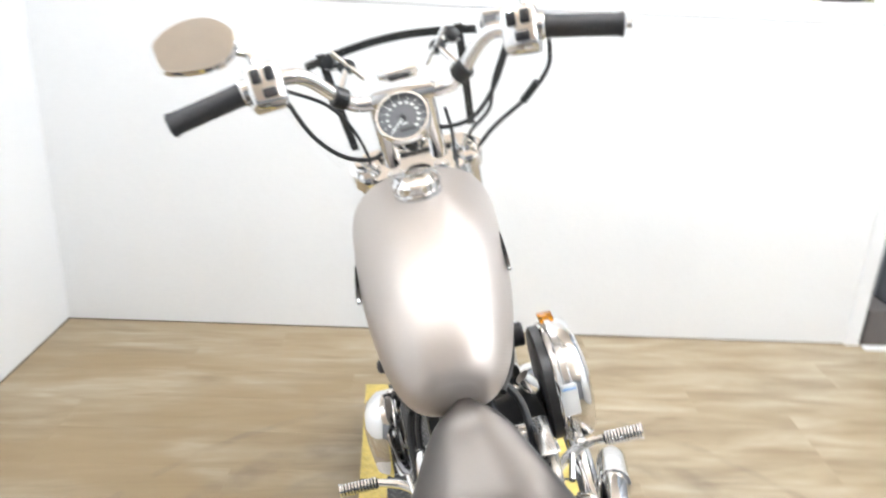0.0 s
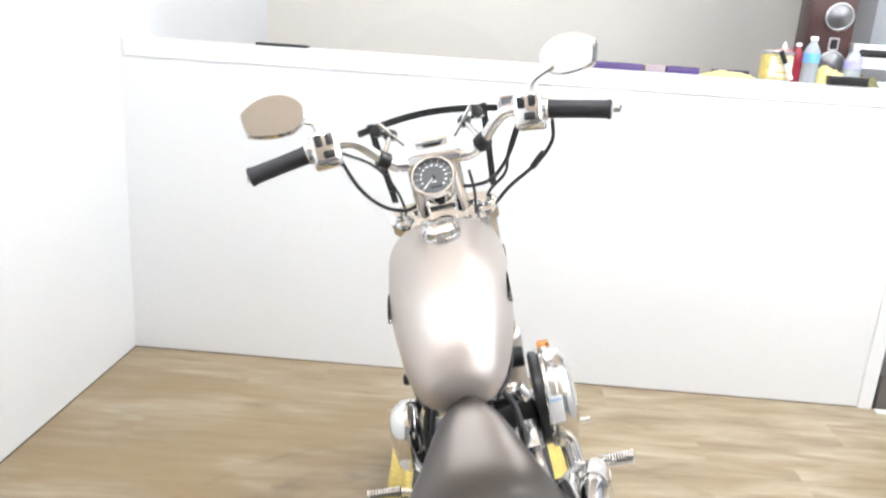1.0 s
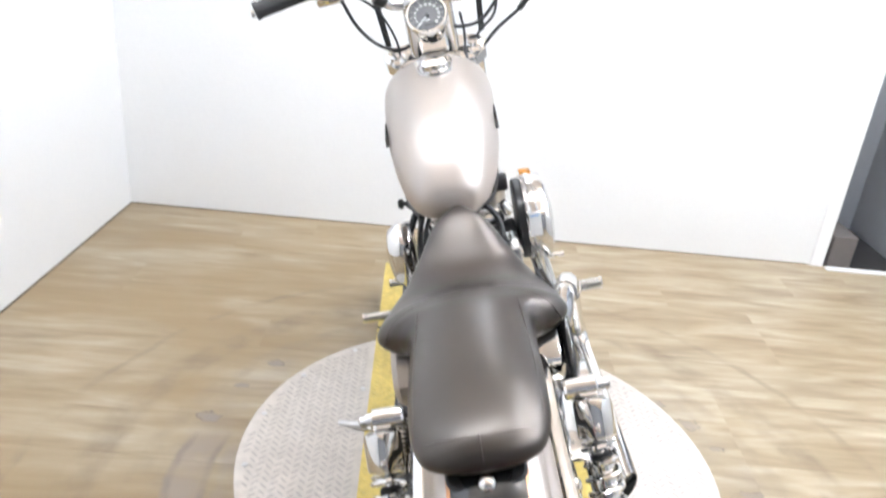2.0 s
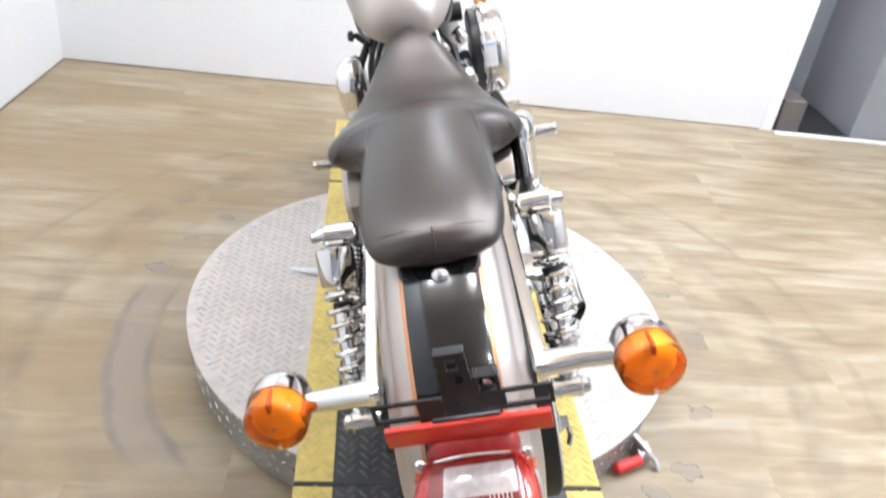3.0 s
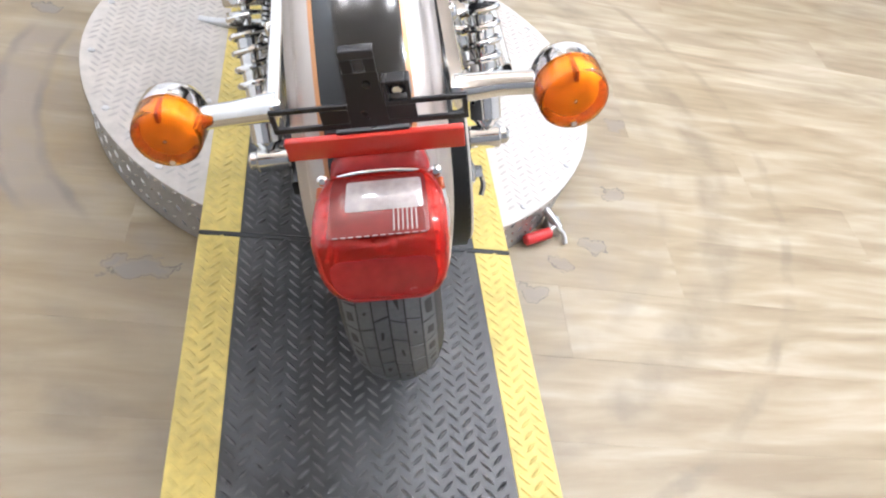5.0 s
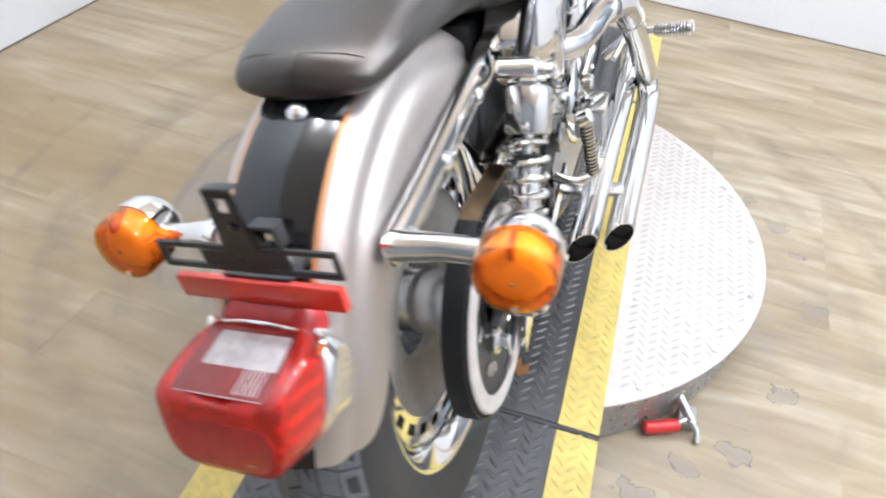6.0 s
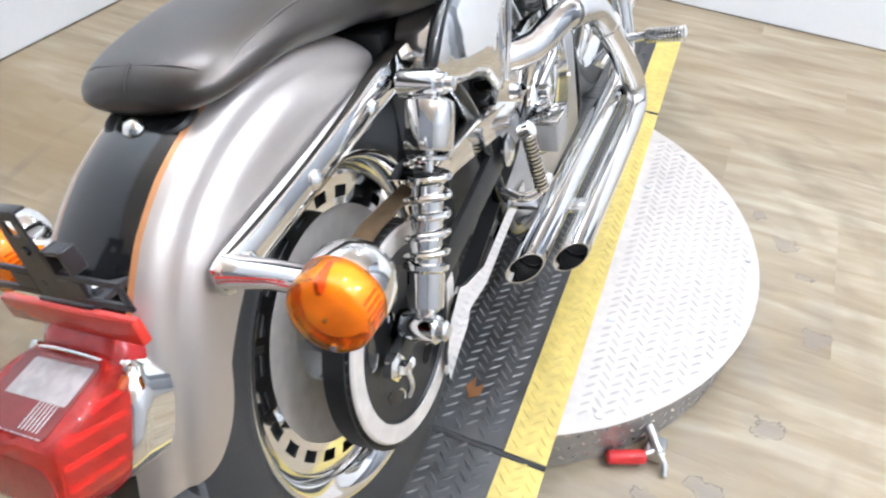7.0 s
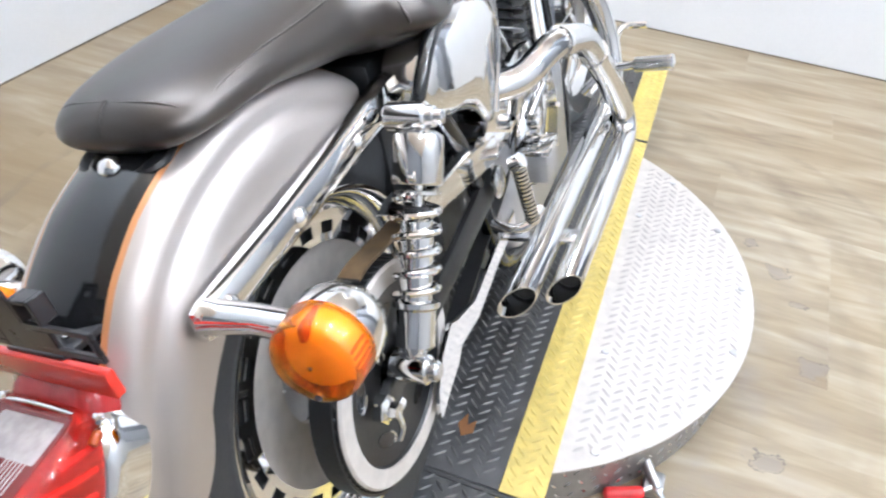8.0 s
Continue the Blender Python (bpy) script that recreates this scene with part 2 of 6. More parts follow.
PLASTIC = material("black_plastic", (0.013, 0.012, 0.014), 0.33, vary=0.2, bump=0.1)
DIAL = material("dial_face", (0.085, 0.087, 0.09), 0.45, vary=0.08)
DIAL_WHITE = material("dial_print", (0.62, 0.62, 0.60), 0.5, vary=0.02)
WALL = material("white_wall_paint", (0.80, 0.80, 0.795), 0.6, vary=0.025, bump=0.05, scale=90, big=1.2)
TRIM = material("white_trim_paint", (0.84, 0.84, 0.84), 0.4, vary=0.02)
FAR_WALL = material("cream_wall_paint", (0.72, 0.675, 0.61), 0.6, vary=0.03, scale=40, big=0.8)
# this grey also carries the passage's dimness, away from the lamps
GREY_WALL = material("dim_grey_wall", (0.27, 0.275, 0.29), 0.55, vary=0.06, bump=0.05)
# tones of the two unseen walls, chosen for what the chrome reflects
SIDE_WALL = material("unseen_side_wall", (0.48, 0.475, 0.465), 0.6, vary=0.05, scale=40, big=0.8)
BACK_WALL = material("unseen_back_wall", (0.20, 0.20, 0.205), 0.6, vary=0.05, scale=40, big=0.8)
CEILING = material("tan_ceiling", (0.93, 0.79, 0.65), 0.8, vary=0.05, bump=0.2)
DRUM = material("drum_steel", (0.40, 0.39, 0.375), 0.38, 0.6, vary=0.25, rough_vary=0.1, scale=40, big=6)
PLINTH = material("brown_plinth_paint", (0.12, 0.105, 0.097), 0.6, vary=0.1, scale=30)
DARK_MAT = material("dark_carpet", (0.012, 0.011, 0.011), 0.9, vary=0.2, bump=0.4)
SEAM = material("dark_joint", (0.14, 0.115, 0.08), 0.9, vary=0.2)
JOINT = material("plank_joint", (0.25, 0.205, 0.145), 0.9, vary=0.2)
FLOOR = wood_floor()
YELLOW = material("yellow_safety_paint", (0.60, 0.465, 0.125), 0.5, vary=0.28, bump=0.1, scale=55, big=9)
PLATE_BLACK = material("worn_black_paint", (0.044, 0.043, 0.043), 0.42, 0.15, vary=0.55, rough_vary=0.12, scale=35, big=5)
PLATE_WHITE = material("worn_silver_plate", (0.54, 0.498, 0.455), 0.64, 0.05, vary=0.20, rough_vary=0.1, scale=45, big=4)
# bars toned darker than the plate, painting in their relief shading
PLATE_BAR = material("darker_tread_bar", (0.42, 0.39, 0.36), 0.36, 0.3, vary=0.15, rough_vary=0.1, scale=45, big=4)
RED_GRIP = material("red_vinyl_grip", (0.62, 0.03, 0.03), 0.35, vary=0.08)
WOOD_CASE = material("dark_veneer", (0.038, 0.013, 0.011), 0.5, vary=0.3, stretch=(1, 1, 0.1), scale=60)
MIRROR = material("mirror_glass", (0.9, 0.9, 0.9), 0.03, 1.0, vary=0.02, rough_vary=0.01)
SCREEN = material("clear_acrylic", (0.9, 0.9, 0.9), 0.06, vary=0.0, rough_vary=0.01)
SCREEN.node_tree.nodes["Principled BSDF"].inputs["Alpha"].default_value = 0.015
BELT = material("brown_belt", (0.13, 0.082, 0.038), 0.5, vary=0.4, scale=60, bump=0.2)
WORN_BAR = material("worn_black_tread", (0.085, 0.083, 0.080), 0.33, 0.4, vary=0.55, rough_vary=0.12, scale=60, big=5)


# ---- mesh helpers ----
def link(name, bm, mats, parent=None, label="", angle=38, smooth=True):
    me = bpy.data.meshes.new(name)
    bmesh.ops.recalc_face_normals(bm, faces=bm.faces)
    bm.to_mesh(me)
    bm.free()
    for mt in mats if isinstance(mats, (list, tuple)) else (mats,):
        me.materials.append(mt)
    if smooth:
        for poly in me.polygons:
            poly.use_smooth = True
        me.set_sharp_from_angle(angle=radians(angle))
    ob = new(name, me)
    ob.parent = parent
    if label:
        ob["label"] = label
    return ob


def part(name, bm, mat, parent, label="", angle=38):
    return link(name, bm, mat, parent, label, angle)


def thing(name, at=(0, 0, 0), turn=(0, 0, 0), label="", category="", group="", kind=""):
    ob = new(name)
    ob.matrix_basis = pose(*at, *turn)
    return tagged(ob, label, category, group, kind)


def box(bm, lo, hi, bevel=0.0, m=None, seg=2):
    lo, hi = Vector(lo), Vector(hi)
    got = bmesh.ops.create_cube(bm, size=1.0, matrix=Matrix.Translation((lo + hi) / 2) @ Matrix.Diagonal((*(hi - lo), 1)))
    verts = got["verts"]
    if bevel:
        edges = list({e for v in verts for e in v.link_edges})
        r = bmesh.ops.bevel(bm, geom=edges, offset=bevel, segments=seg, affect="EDGES", profile=0.5)
        verts = list({v for f in r["faces"] for v in f.verts} | {v for v in verts if v.is_valid})
    if m is not None:
        bmesh.ops.transform(bm, matrix=m, verts=verts)
    return bm


def loft(bm, rings, cap=(True, True), closed=True, mats=None):
    rows = [[bm.verts.new(p) for p in ring] for ring in rings]
    k = len(rows[0])
    for a, b in zip(rows, rows[1:]):
        for i in range(k if closed else k - 1):
            j = (i + 1) % k
            f = bm.faces.new((a[i], a[j], b[j], b[i]))
            if mats:
                f.material_index = mats[i]
    if cap[0]:
        bm.faces.new(rows[0][::-1])
    if cap[1]:
        bm.faces.new(rows[-1])
    return bm


def spline(rows, n):
    """Catmull-Rom through rows of numbers, n samples for each span."""
    rows = np.array(rows, float)
    ext = np.vstack([2 * rows[0] - rows[1], rows, 2 * rows[-1] - rows[-2]])
    out = []
    for i in range(1, len(ext) - 2):
        p0, p1, p2, p3 = ext[i - 1 : i + 3]
        for s in np.arange(n) / n:
            out.append(0.5 * (2 * p1 + (p2 - p0) * s + (2 * p0 - 5 * p1 + 4 * p2 - p3) * s * s + (3 * p1 - p0 - 3 * p2 + p3) * s ** 3))
    out.append(ext[-2])
    return np.array(out)


def tube(bm, points, radius, sides=12, smooth=6, cap=(True, True), wall=0.0):
    """A round tube through points; radius one number or one for each point. wall: an open pipe of that thickness."""
    radii = radius if isinstance(radius, (list, tuple)) else [radius] * len(points)
    rows = [(*p, r) for p, r in zip(points, radii)]
    rows = spline(rows, smooth) if smooth > 1 and len(rows) > 2 else np.array(rows, float)
    pts = [Vector(r[:3]) for r in rows]
    side = None
    rings, inner = [], []
    for i, p in enumerate(pts):
        way = (pts[min(i + 1, len(pts) - 1)] - pts[max(i - 1, 0)]).normalized()
        if side is None:
            side = way.orthogonal().normalized()
        side = (side - way * side.dot(way)).normalized()
        up = way.cross(side)
        turn = [(math.cos(2 * math.pi * k / sides), math.sin(2 * math.pi * k / sides)) for k in range(sides)]
        rings.append([p + (side * c + up * s) * rows[i][3] for c, s in turn])
        inner.append([p + (side * c + up * s) * (rows[i][3] - wall) for c, s in turn])
    if wall:
        deep = max(0, len(inner) - 1 - 14)
        rings = rings + inner[:deep - 1 if deep else None:-1]
        cap = (True, True)
    return loft(bm, rings, cap)


def disc_profile(bm, profile, m=None, sides=48, closed=False):
    """A turned body: rows of (along, radius) round the local z axis, then placed by m."""
    m = m or Matrix()
    rings = []
    for along, r in profile:
        rings.append([m @ Vector((r * math.cos(2 * math.pi * k / sides), r * math.sin(2 * math.pi * k / sides), along)) for k in range(sides)])
    if closed:
        rings.append(rings[0])
        loft(bm, rings, (False, False))
        bmesh.ops.remove_doubles(bm, verts=bm.verts, dist=1e-6)
        return bm
    return loft(bm, rings)


def to_axis(at, way):
    """Places the local z axis at a point, along a way."""
    return Matrix.Translation(at) @ Vector(way).to_track_quat("Z", "Y").to_matrix().to_4x4()


def rod(bm, a, b, r, sides=16, bevel=0.0):
    a, b = Vector(a), Vector(b)
    n = (b - a).length
    e = bevel or min(r * 0.15, n * 0.2)
    return disc_profile(bm, [(0, r - e), (e, r), (n - e, r), (n, r - e)], to_axis(a, b - a), sides)


def bolt(bm, at, way, r=0.006, h=0.005):
    m = to_axis(at, way)
    return disc_profile(bm, [(0, r), (h * 0.8, r), (h, r * 0.8)], m, 6)


def round_rect(w, h, r, seg=5):
    pts = []
    for cx, cy, a0 in ((w - r, h - r, 0), (-w + r, h - r, 90), (-w + r, -h + r, 180), (w - r, -h + r, 270)):
        for k in range(seg + 1):
            a = radians(a0 + 90 * k / seg)
            pts.append((cx + r * math.cos(a), cy + r * math.sin(a)))
    return pts


def slab(bm, outline, m, depth, bevel=0.0):
    """A flat outline (x, y) pulled to a depth along z of m, with a small bevel."""
    cx = sum(p[0] for p in outline) / len(outline)
    cy = sum(p[1] for p in outline) / len(outline)

    def ring(z, inset):
        out = []
        for x, y in outline:
            d = math.hypot(x - cx, y - cy) or 1
            k = 1 - inset / d
            out.append(m @ Vector((cx + (x - cx) * k, cy + (y - cy) * k, z)))
        return out
    rings = [ring(0, bevel), ring(bevel, 0), ring(depth - bevel, 0), ring(depth, bevel)] if bevel else [ring(0, 0), ring(depth, 0)]
    return loft(bm, rings)


def new_bm():
    return bmesh.new()


# ---- room ----
LEFT, RIGHT, FRONT, BACK, HIGH = -1.661, 2.95, 2.35, -3.2, 3.0
POST = 1.655  # where the half wall ends
LEDGE = 1.372
ROOM = pose(0, 0, 0, 0, 0, -3.0)  # the room lies a little askew to the wheel track


def room_thing(name, at, turn=(0, 0, 0), **tags):
    """A thing placed in the room's own axes."""
    t = thing(name, at, turn, **tags)
    t.matrix_basis = ROOM @ t.matrix_basis
    return t


def on_ledge(name, x, y, turn=(0, 0, 0), **tags):
    """A thing on the ledge, y behind the half wall's face."""
    return room_thing(name, (x, FRONT + y, LEDGE), turn, **tags)


def plain_box(name, lo, hi, mat, label="", category="", bevel=0.0, parent=None):
    ob = link(name, box(new_bm(), lo, hi, bevel), mat, parent, smooth=False)
    ob.matrix_basis = ROOM
    return tagged(ob, label, category, kind="structure") if label else ob


floor = plain_box("floor", (LEFT, BACK, -0.06), (RIGHT, FRONT, -0.0012), JOINT, "worn light oak laminate floor with scuffed ring", "floor")
plain_box("wall_left", (LEFT - 0.12, BACK - 0.12, -0.06), (LEFT, 4.6, HIGH), WALL, "plain white painted wall", "wall")
# back and right walls are out of view, added to shape reflections
plain_box("wall_back", (LEFT, BACK - 0.12, -0.06), (RIGHT, BACK, HIGH), BACK_WALL, "unseen grey wall added behind, toned for dark chrome reflections", "wall")
plain_box("wall_right", (RIGHT, BACK - 0.12, -0.06), (RIGHT + 0.12, 4.6, HIGH), SIDE_WALL, "unseen pale side wall added, toned for bounce and reflections", "wall")
plain_box("wall_far", (LEFT, 4.48, -0.06), (RIGHT, 4.6, HIGH), FAR_WALL, "cream wall of the room beyond the half wall", "wall")
ceiling = plain_box("ceiling", (LEFT - 0.12, BACK - 0.12, HIGH), (RIGHT + 0.12, 4.6, HIGH + 0.1), CEILING, "tan tiled ceiling", "ceiling")

half_wall = plain_box("wall_front", (LEFT, FRONT, -0.06), (POST - 0.06, FRONT + 0.26, LEDGE - 0.02), WALL,
                      "white half-height wall with a ledge on top", "wall")
plain_box("trim_ledge", (LEFT, FRONT - 0.003, LEDGE - 0.0195), (POST, FRONT + 0.265, LEDGE), TRIM, "white painted ledge board on the half wall", "trim", 0.003)
plain_box("trim_fascia", (LEFT + 0.02, FRONT - 0.0048, LEDGE - 0.072), (POST, FRONT - 0.0032, LEDGE - 0.001), TRIM, "white fascia board under the ledge", "trim", 0.003)
plain_box("trim_post", (POST - 0.06, FRONT - 0.012, 0.0), (POST, FRONT + 0.26, LEDGE - 0.073), TRIM, "white corner post at the half wall's end", "trim", 0.002)
plain_box("threshold", (POST + 0.004, FRONT - 0.055, 0.0), (RIGHT, FRONT - 0.022, 0.009), TRIM, "white threshold strip on the floor", "threshold", 0.002)
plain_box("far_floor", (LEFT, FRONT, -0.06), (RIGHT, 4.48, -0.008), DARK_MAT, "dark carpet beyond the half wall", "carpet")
plain_box("wall_grey", (2.06, FRONT + 0.01, -0.008), (RIGHT, 4.48, HIGH), GREY_WALL, "grey partition beside the passage, toned for its dim light", "wall", 0.004)
plain_box("passage_end", (POST - 0.06, 2.92, -0.008), (2.06, 3.02, HIGH), GREY_WALL, "grey wall closing the passage, toned for its dim light", "wall")
plain_box("passage_trim", (POST + 0.03, FRONT + 0.012, -0.008), (POST + 0.142, 2.92, 0.15), PLINTH, "low dark brown boxed plinth in the passage", "trim", 0.004)


def ceiling_light(x, y, r=0.05):
    t = room_thing("ceiling_light", (x, y, HIGH), label="small white globe light on a short stem, switched on", category="ceiling light", group="ceiling lights")
    part("stem", disc_profile(new_bm(), [(-0.075, 0.011), (-0.015, 0.011), (-0.012, 0.04), (0.0, 0.045)], None, 24), TRIM, t)
    part("globe", disc_profile(new_bm(), [(-0.12 + r * math.cos(a), r * math.sin(a) + 0.0005) for a in np.linspace(0.1, math.pi, 11)], None, 20), LIGHT_PANEL, t, "glowing white glass globe")
    return t


LIGHT_PANEL = lamp_material("light_bulb", (0.85, 0.935, 1.0), LAMP_POWER)
for x in (-1.1, -0.5, 0.4, 1.2, 2.0, 2.75):
    for y in (-1.4, -0.5, 0.4, 1.3, 1.95):
        if -1.0 < y < 0.5 and 1.0 < x < 2.5 or (x, y) == (1.2, -1.4) or 0 < y < 1.5 and x > 0 and x < 2.5 or (x, y) in ((-0.5, 0.4), (-1.1, 0.4), (2.75, 0.4), (2.0, 1.95)):
            ceiling_light(x, y)
ceiling_light(-0.4, 3.7)


# dark strips draw the shadow gap where floor meets wall
plain_box("trim_joint", (LEFT, FRONT - 0.005, 0.0), (POST - 0.06, FRONT - 0.0005, 0.004), SEAM, "thin dark strip for the shadow gap along the half wall's foot", "trim")
plain_box("trim_joint", (LEFT + 0.0005, BACK, 0.0), (LEFT + 0.005, FRONT - 0.005, 0.004), SEAM, "thin dark strip for the shadow gap along the side wall's foot", "trim")

# ---- things on the ledge ----
def bottle(name, x, y, h, r, mat, cap_mat, label, band=None):
    t = on_ledge(name, x, y, label=label, category="bottle")
    part("body", disc_profile(new_bm(), [(0, r * 0.85), (0.006, r), (h * 0.3, r), (h * 0.35, r * 0.93), (h * 0.42, r), (h * 0.66, r), (h * 0.8, r * 0.62),
                                         (h * 0.88, r * 0.38), (h * 0.92, r * 0.38)], sides=24), mat, t)
    part("cap", disc_profile(new_bm(), [(h * 0.915, r * 0.44), (h * 0.99, r * 0.44), (h, r * 0.38)], sides=20), cap_mat, t)
    if band:
        part("label_band", disc_profile(new_bm(), [(h * 0.44, r * 1.015), (h * 0.64, r * 1.015)], sides=24), band, t)
    return t


WATER = material("clear_plastic_bottle", (0.80, 0.84, 0.86), 0.1, vary=0.05, transmission=0.6, ior=1.33)
BLUE_BAND = material("blue_paper_label", (0.16, 0.42, 0.80), 0.5, vary=0.1)
PURPLE_BAND = material("lilac_paper_label", (0.42, 0.40, 0.72), 0.5, vary=0.1)
RED_JUICE = material("red_drink", (0.30, 0.02, 0.04), 0.15, vary=0.15, transmission=0.3)
WHITE_CAP = material("white_plastic", (0.80, 0.80, 0.80), 0.4, vary=0.03)
YELLOW_CLOTH = material("yellow_cloth", (0.62, 0.54, 0.22), 0.9, vary=0.12, bump=0.4, scale=120)
YELLOW_TIN = material("yellow_label_paper", (0.62, 0.50, 0.16), 0.45, vary=0.35, scale=45, big=25)
PAPER = material("cream_label_paper", (0.78, 0.72, 0.55), 0.5, vary=0.1)
PURPLE = material("purple_card", (0.055, 0.03, 0.12), 0.5, vary=0.15)
PINK_CARD = material("mauve_card", (0.34, 0.27, 0.28), 0.6, vary=0.12)
GREEN = material("olive_cloth", (0.13, 0.12, 0.05), 0.8, vary=0.2, bump=0.3)
CONE = material("grey_cone", (0.13, 0.13, 0.135), 0.35, 0.4, vary=0.1)


def loudspeaker():
    t = on_ledge("loudspeaker", 1.246, 0.17, (0, 0, -6), label="dark red-brown wooden loudspeaker standing on the ledge", category="loudspeaker")
    t.matrix_basis = t.matrix_basis @ Matrix.Translation((-0.029, 0, 0)) @ Matrix.Scale(0.76, 4)
    part("cabinet", box(new_bm(), (-0.115, -0.08, 0), (0.115, 0.11, 0.82), 0.004), WOOD_CASE, t)
    for z, r in ((0.10, 0.066), (0.343, 0.066), (0.56, 0.066), (0.73, 0.04)):
        ring = part("driver", disc_profile(new_bm(), [(-0.002, r * 0.7), (0.0, r * 1.08), (0.006, r * 1.08), (0.008, r * 1.02), (0.002, r * 0.96), (-0.002, r * 0.7)],
                                           to_axis((0.035, -0.08, z), (0, -1, 0)), 36, True), STEEL, t, "silver driver ring")
        part("dome", disc_profile(new_bm(), [(0.001, r * 0.96), (0.008, r * 0.7), (0.02, r * 0.45), (0.027, r * 0.2), (0.029, r * 0.02)],
                                  to_axis((0.035, -0.08, z), (0, -1, 0)), 36), CONE, ring)
    bm = slab(new_bm(), round_rect(0.033, 0.026, 0.006), to_axis((0.03, -0.08, 0.205), (0, -1, 0)) @ pose(0, 0, 0, 0, 0, 90), 0.006, 0.001)
    port = part("port", bm, STEEL, t)
    part("port_opening", slab(new_bm(), round_rect(0.024, 0.017, 0.004), to_axis((0.03, -0.0865, 0.205), (0, -1, 0)) @ pose(0, 0, 0, 0, 0, 90), 0.002), PLASTIC, port)


loudspeaker()
t = on_ledge("paint_can", 1.008, 0.07, label="wide grey tin with a cream and yellow paper label", category="can")
part("body", disc_profile(new_bm(), [(0, 0.057), (0.003, 0.060), (0.106, 0.060), (0.109, 0.062), (0.112, 0.062), (0.113, 0.056)], sides=36), STEEL, t)
part("label_band", disc_profile(new_bm(), [(0.006, 0.0602), (0.007, 0.0608), (0.100, 0.0608), (0.101, 0.0602)], sides=36), YELLOW_TIN, t, "yellow printed paper band")
m = Matrix.Rotation(radians(-84), 4, "Z")
part("label_panel", loft(new_bm(), [[m @ Vector((r * math.cos(q), r * math.sin(q), z)) for r, z in ((0.0606, 0.014), (0.0616, 0.014), (0.0616, 0.094), (0.0606, 0.094))] for q in np.linspace(-0.85, 0.95, 13)]), PAPER, t, "cream printed panel")
for z, w in ((0.080, 0.5), (0.066, 0.34), (0.030, 0.42)):
    part("label_bar", loft(new_bm(), [[m @ Vector((r * math.cos(q), r * math.sin(q), z + h)) for r, h in ((0.0614, 0), (0.0622, 0), (0.0622, 0.007), (0.0614, 0.007))] for q in np.linspace(-w, w, 7)]), YELLOW_TIN, t)
part("lid", disc_profile(new_bm(), [(0.1132, 0.054), (0.117, 0.053), (0.118, 0.048)], sides=28), STEEL, t)
t = on_ledge("tub", 1.066, 0.165, label="cream-labelled plastic tub with a red lid", category="tub")
part("body", disc_profile(new_bm(), [(0, 0.034), (0.004, 0.037), (0.10, 0.038), (0.104, 0.036)], sides=28), PAPER, t)
part("lid", disc_profile(new_bm(), [(0.105, 0.034), (0.107, 0.038), (0.12, 0.038), (0.124, 0.02)], sides=28), RED_GRIP, t)
part("nozzle", disc_profile(new_bm(), [(0.1242, 0.012), (0.135, 0.009), (0.150, 0.006), (0.152, 0.003)], sides=16), WHITE_CAP, t)
t = on_ledge("marker_pen", 1.018, -0.006, label="black and white marker pen leaning on the tin", category="pen")
part("barrel", rod(new_bm(), (0.030, 0.000, 0.009), (0.000, 0.004, 0.068), 0.0085), WHITE_CAP, t)
part("cap", rod(new_bm(), (0.000, 0.004, 0.068), (-0.024, 0.008, 0.116), 0.0095), PLASTIC, t)
bottle("drink_bottle", 1.08, 0.06, 0.15, 0.026, RED_JUICE, WHITE_CAP, "small plastic bottle of dark red drink with white cap")
bottle("water_bottle", 1.128, 0.04, 0.178, 0.032, WATER, WHITE_CAP, "clear plastic water bottle with a blue label", BLUE_BAND)
bottle("water_bottle", 1.308, 0.07, 0.15, 0.034, WATER, WHITE_CAP, "clear plastic water bottle with a lilac label", PURPLE_BAND)
t = on_ledge("cleaning_cloth", 1.217, 0.06, label="crumpled yellow cloth behind a black box", category="cloth")


def crumple(w, d, h, seed, nx=16, ny=10):
    bm = new_bm()
    grid = {}
    for i in range(nx + 1):
        for j in range(ny + 1):
            u, v = i / nx * 2 - 1, j / ny * 2 - 1
            edge = max(0.0, (1 - u ** 4) * (1 - v ** 4))
            k = noise.noise(Vector((u * 1.7 + seed, v * 1.5, seed)))
            f = noise.noise(Vector((u * 5 + seed, v * 5, 3.1)))
            grid[i, j] = bm.verts.new((u * w / 2 * (1 + 0.12 * f), v * d / 2 * (1 + 0.12 * k), 0.001 + h * edge * (0.65 + 0.5 * k + 0.25 * f)))
    for i in range(nx):
        for j in range(ny):
            bm.faces.new((grid[i, j], grid[i + 1, j], grid[i + 1, j + 1], grid[i, j + 1]))
    rim = [grid[i, 0] for i in range(nx + 1)] + [grid[nx, j] for j in range(1, ny + 1)] + [grid[i, ny] for i in range(nx - 1, -1, -1)] + [grid[0, j] for j in range(ny - 1, 0, -1)]
    low = [bm.verts.new((v.co.x * 0.98, v.co.y * 0.98, 0)) for v in rim]
    for i in range(len(rim)):
        j = (i + 1) % len(rim)
        bm.faces.new((rim[i], rim[j], low[j], low[i]))
    bm.faces.new(low)
    return bm


part("folded_cloth", crumple(0.12, 0.09, 0.075, 2.0), YELLOW_CLOTH, t)
t = on_ledge("cleaning_cloth", 0.818, 0.045, (0, 0, -3), label="long folded pale yellow cloth lying on the ledge", category="cloth")
part("folded_cloth", crumple(0.21, 0.07, 0.03, 5.0), YELLOW_CLOTH, t)
t = on_ledge("cleaning_cloth", 1.361, 0.07, label="small crumpled olive cloth on the ledge", category="cloth")
part("folded_cloth", crumple(0.10, 0.09, 0.055, 8.0), GREEN, t)
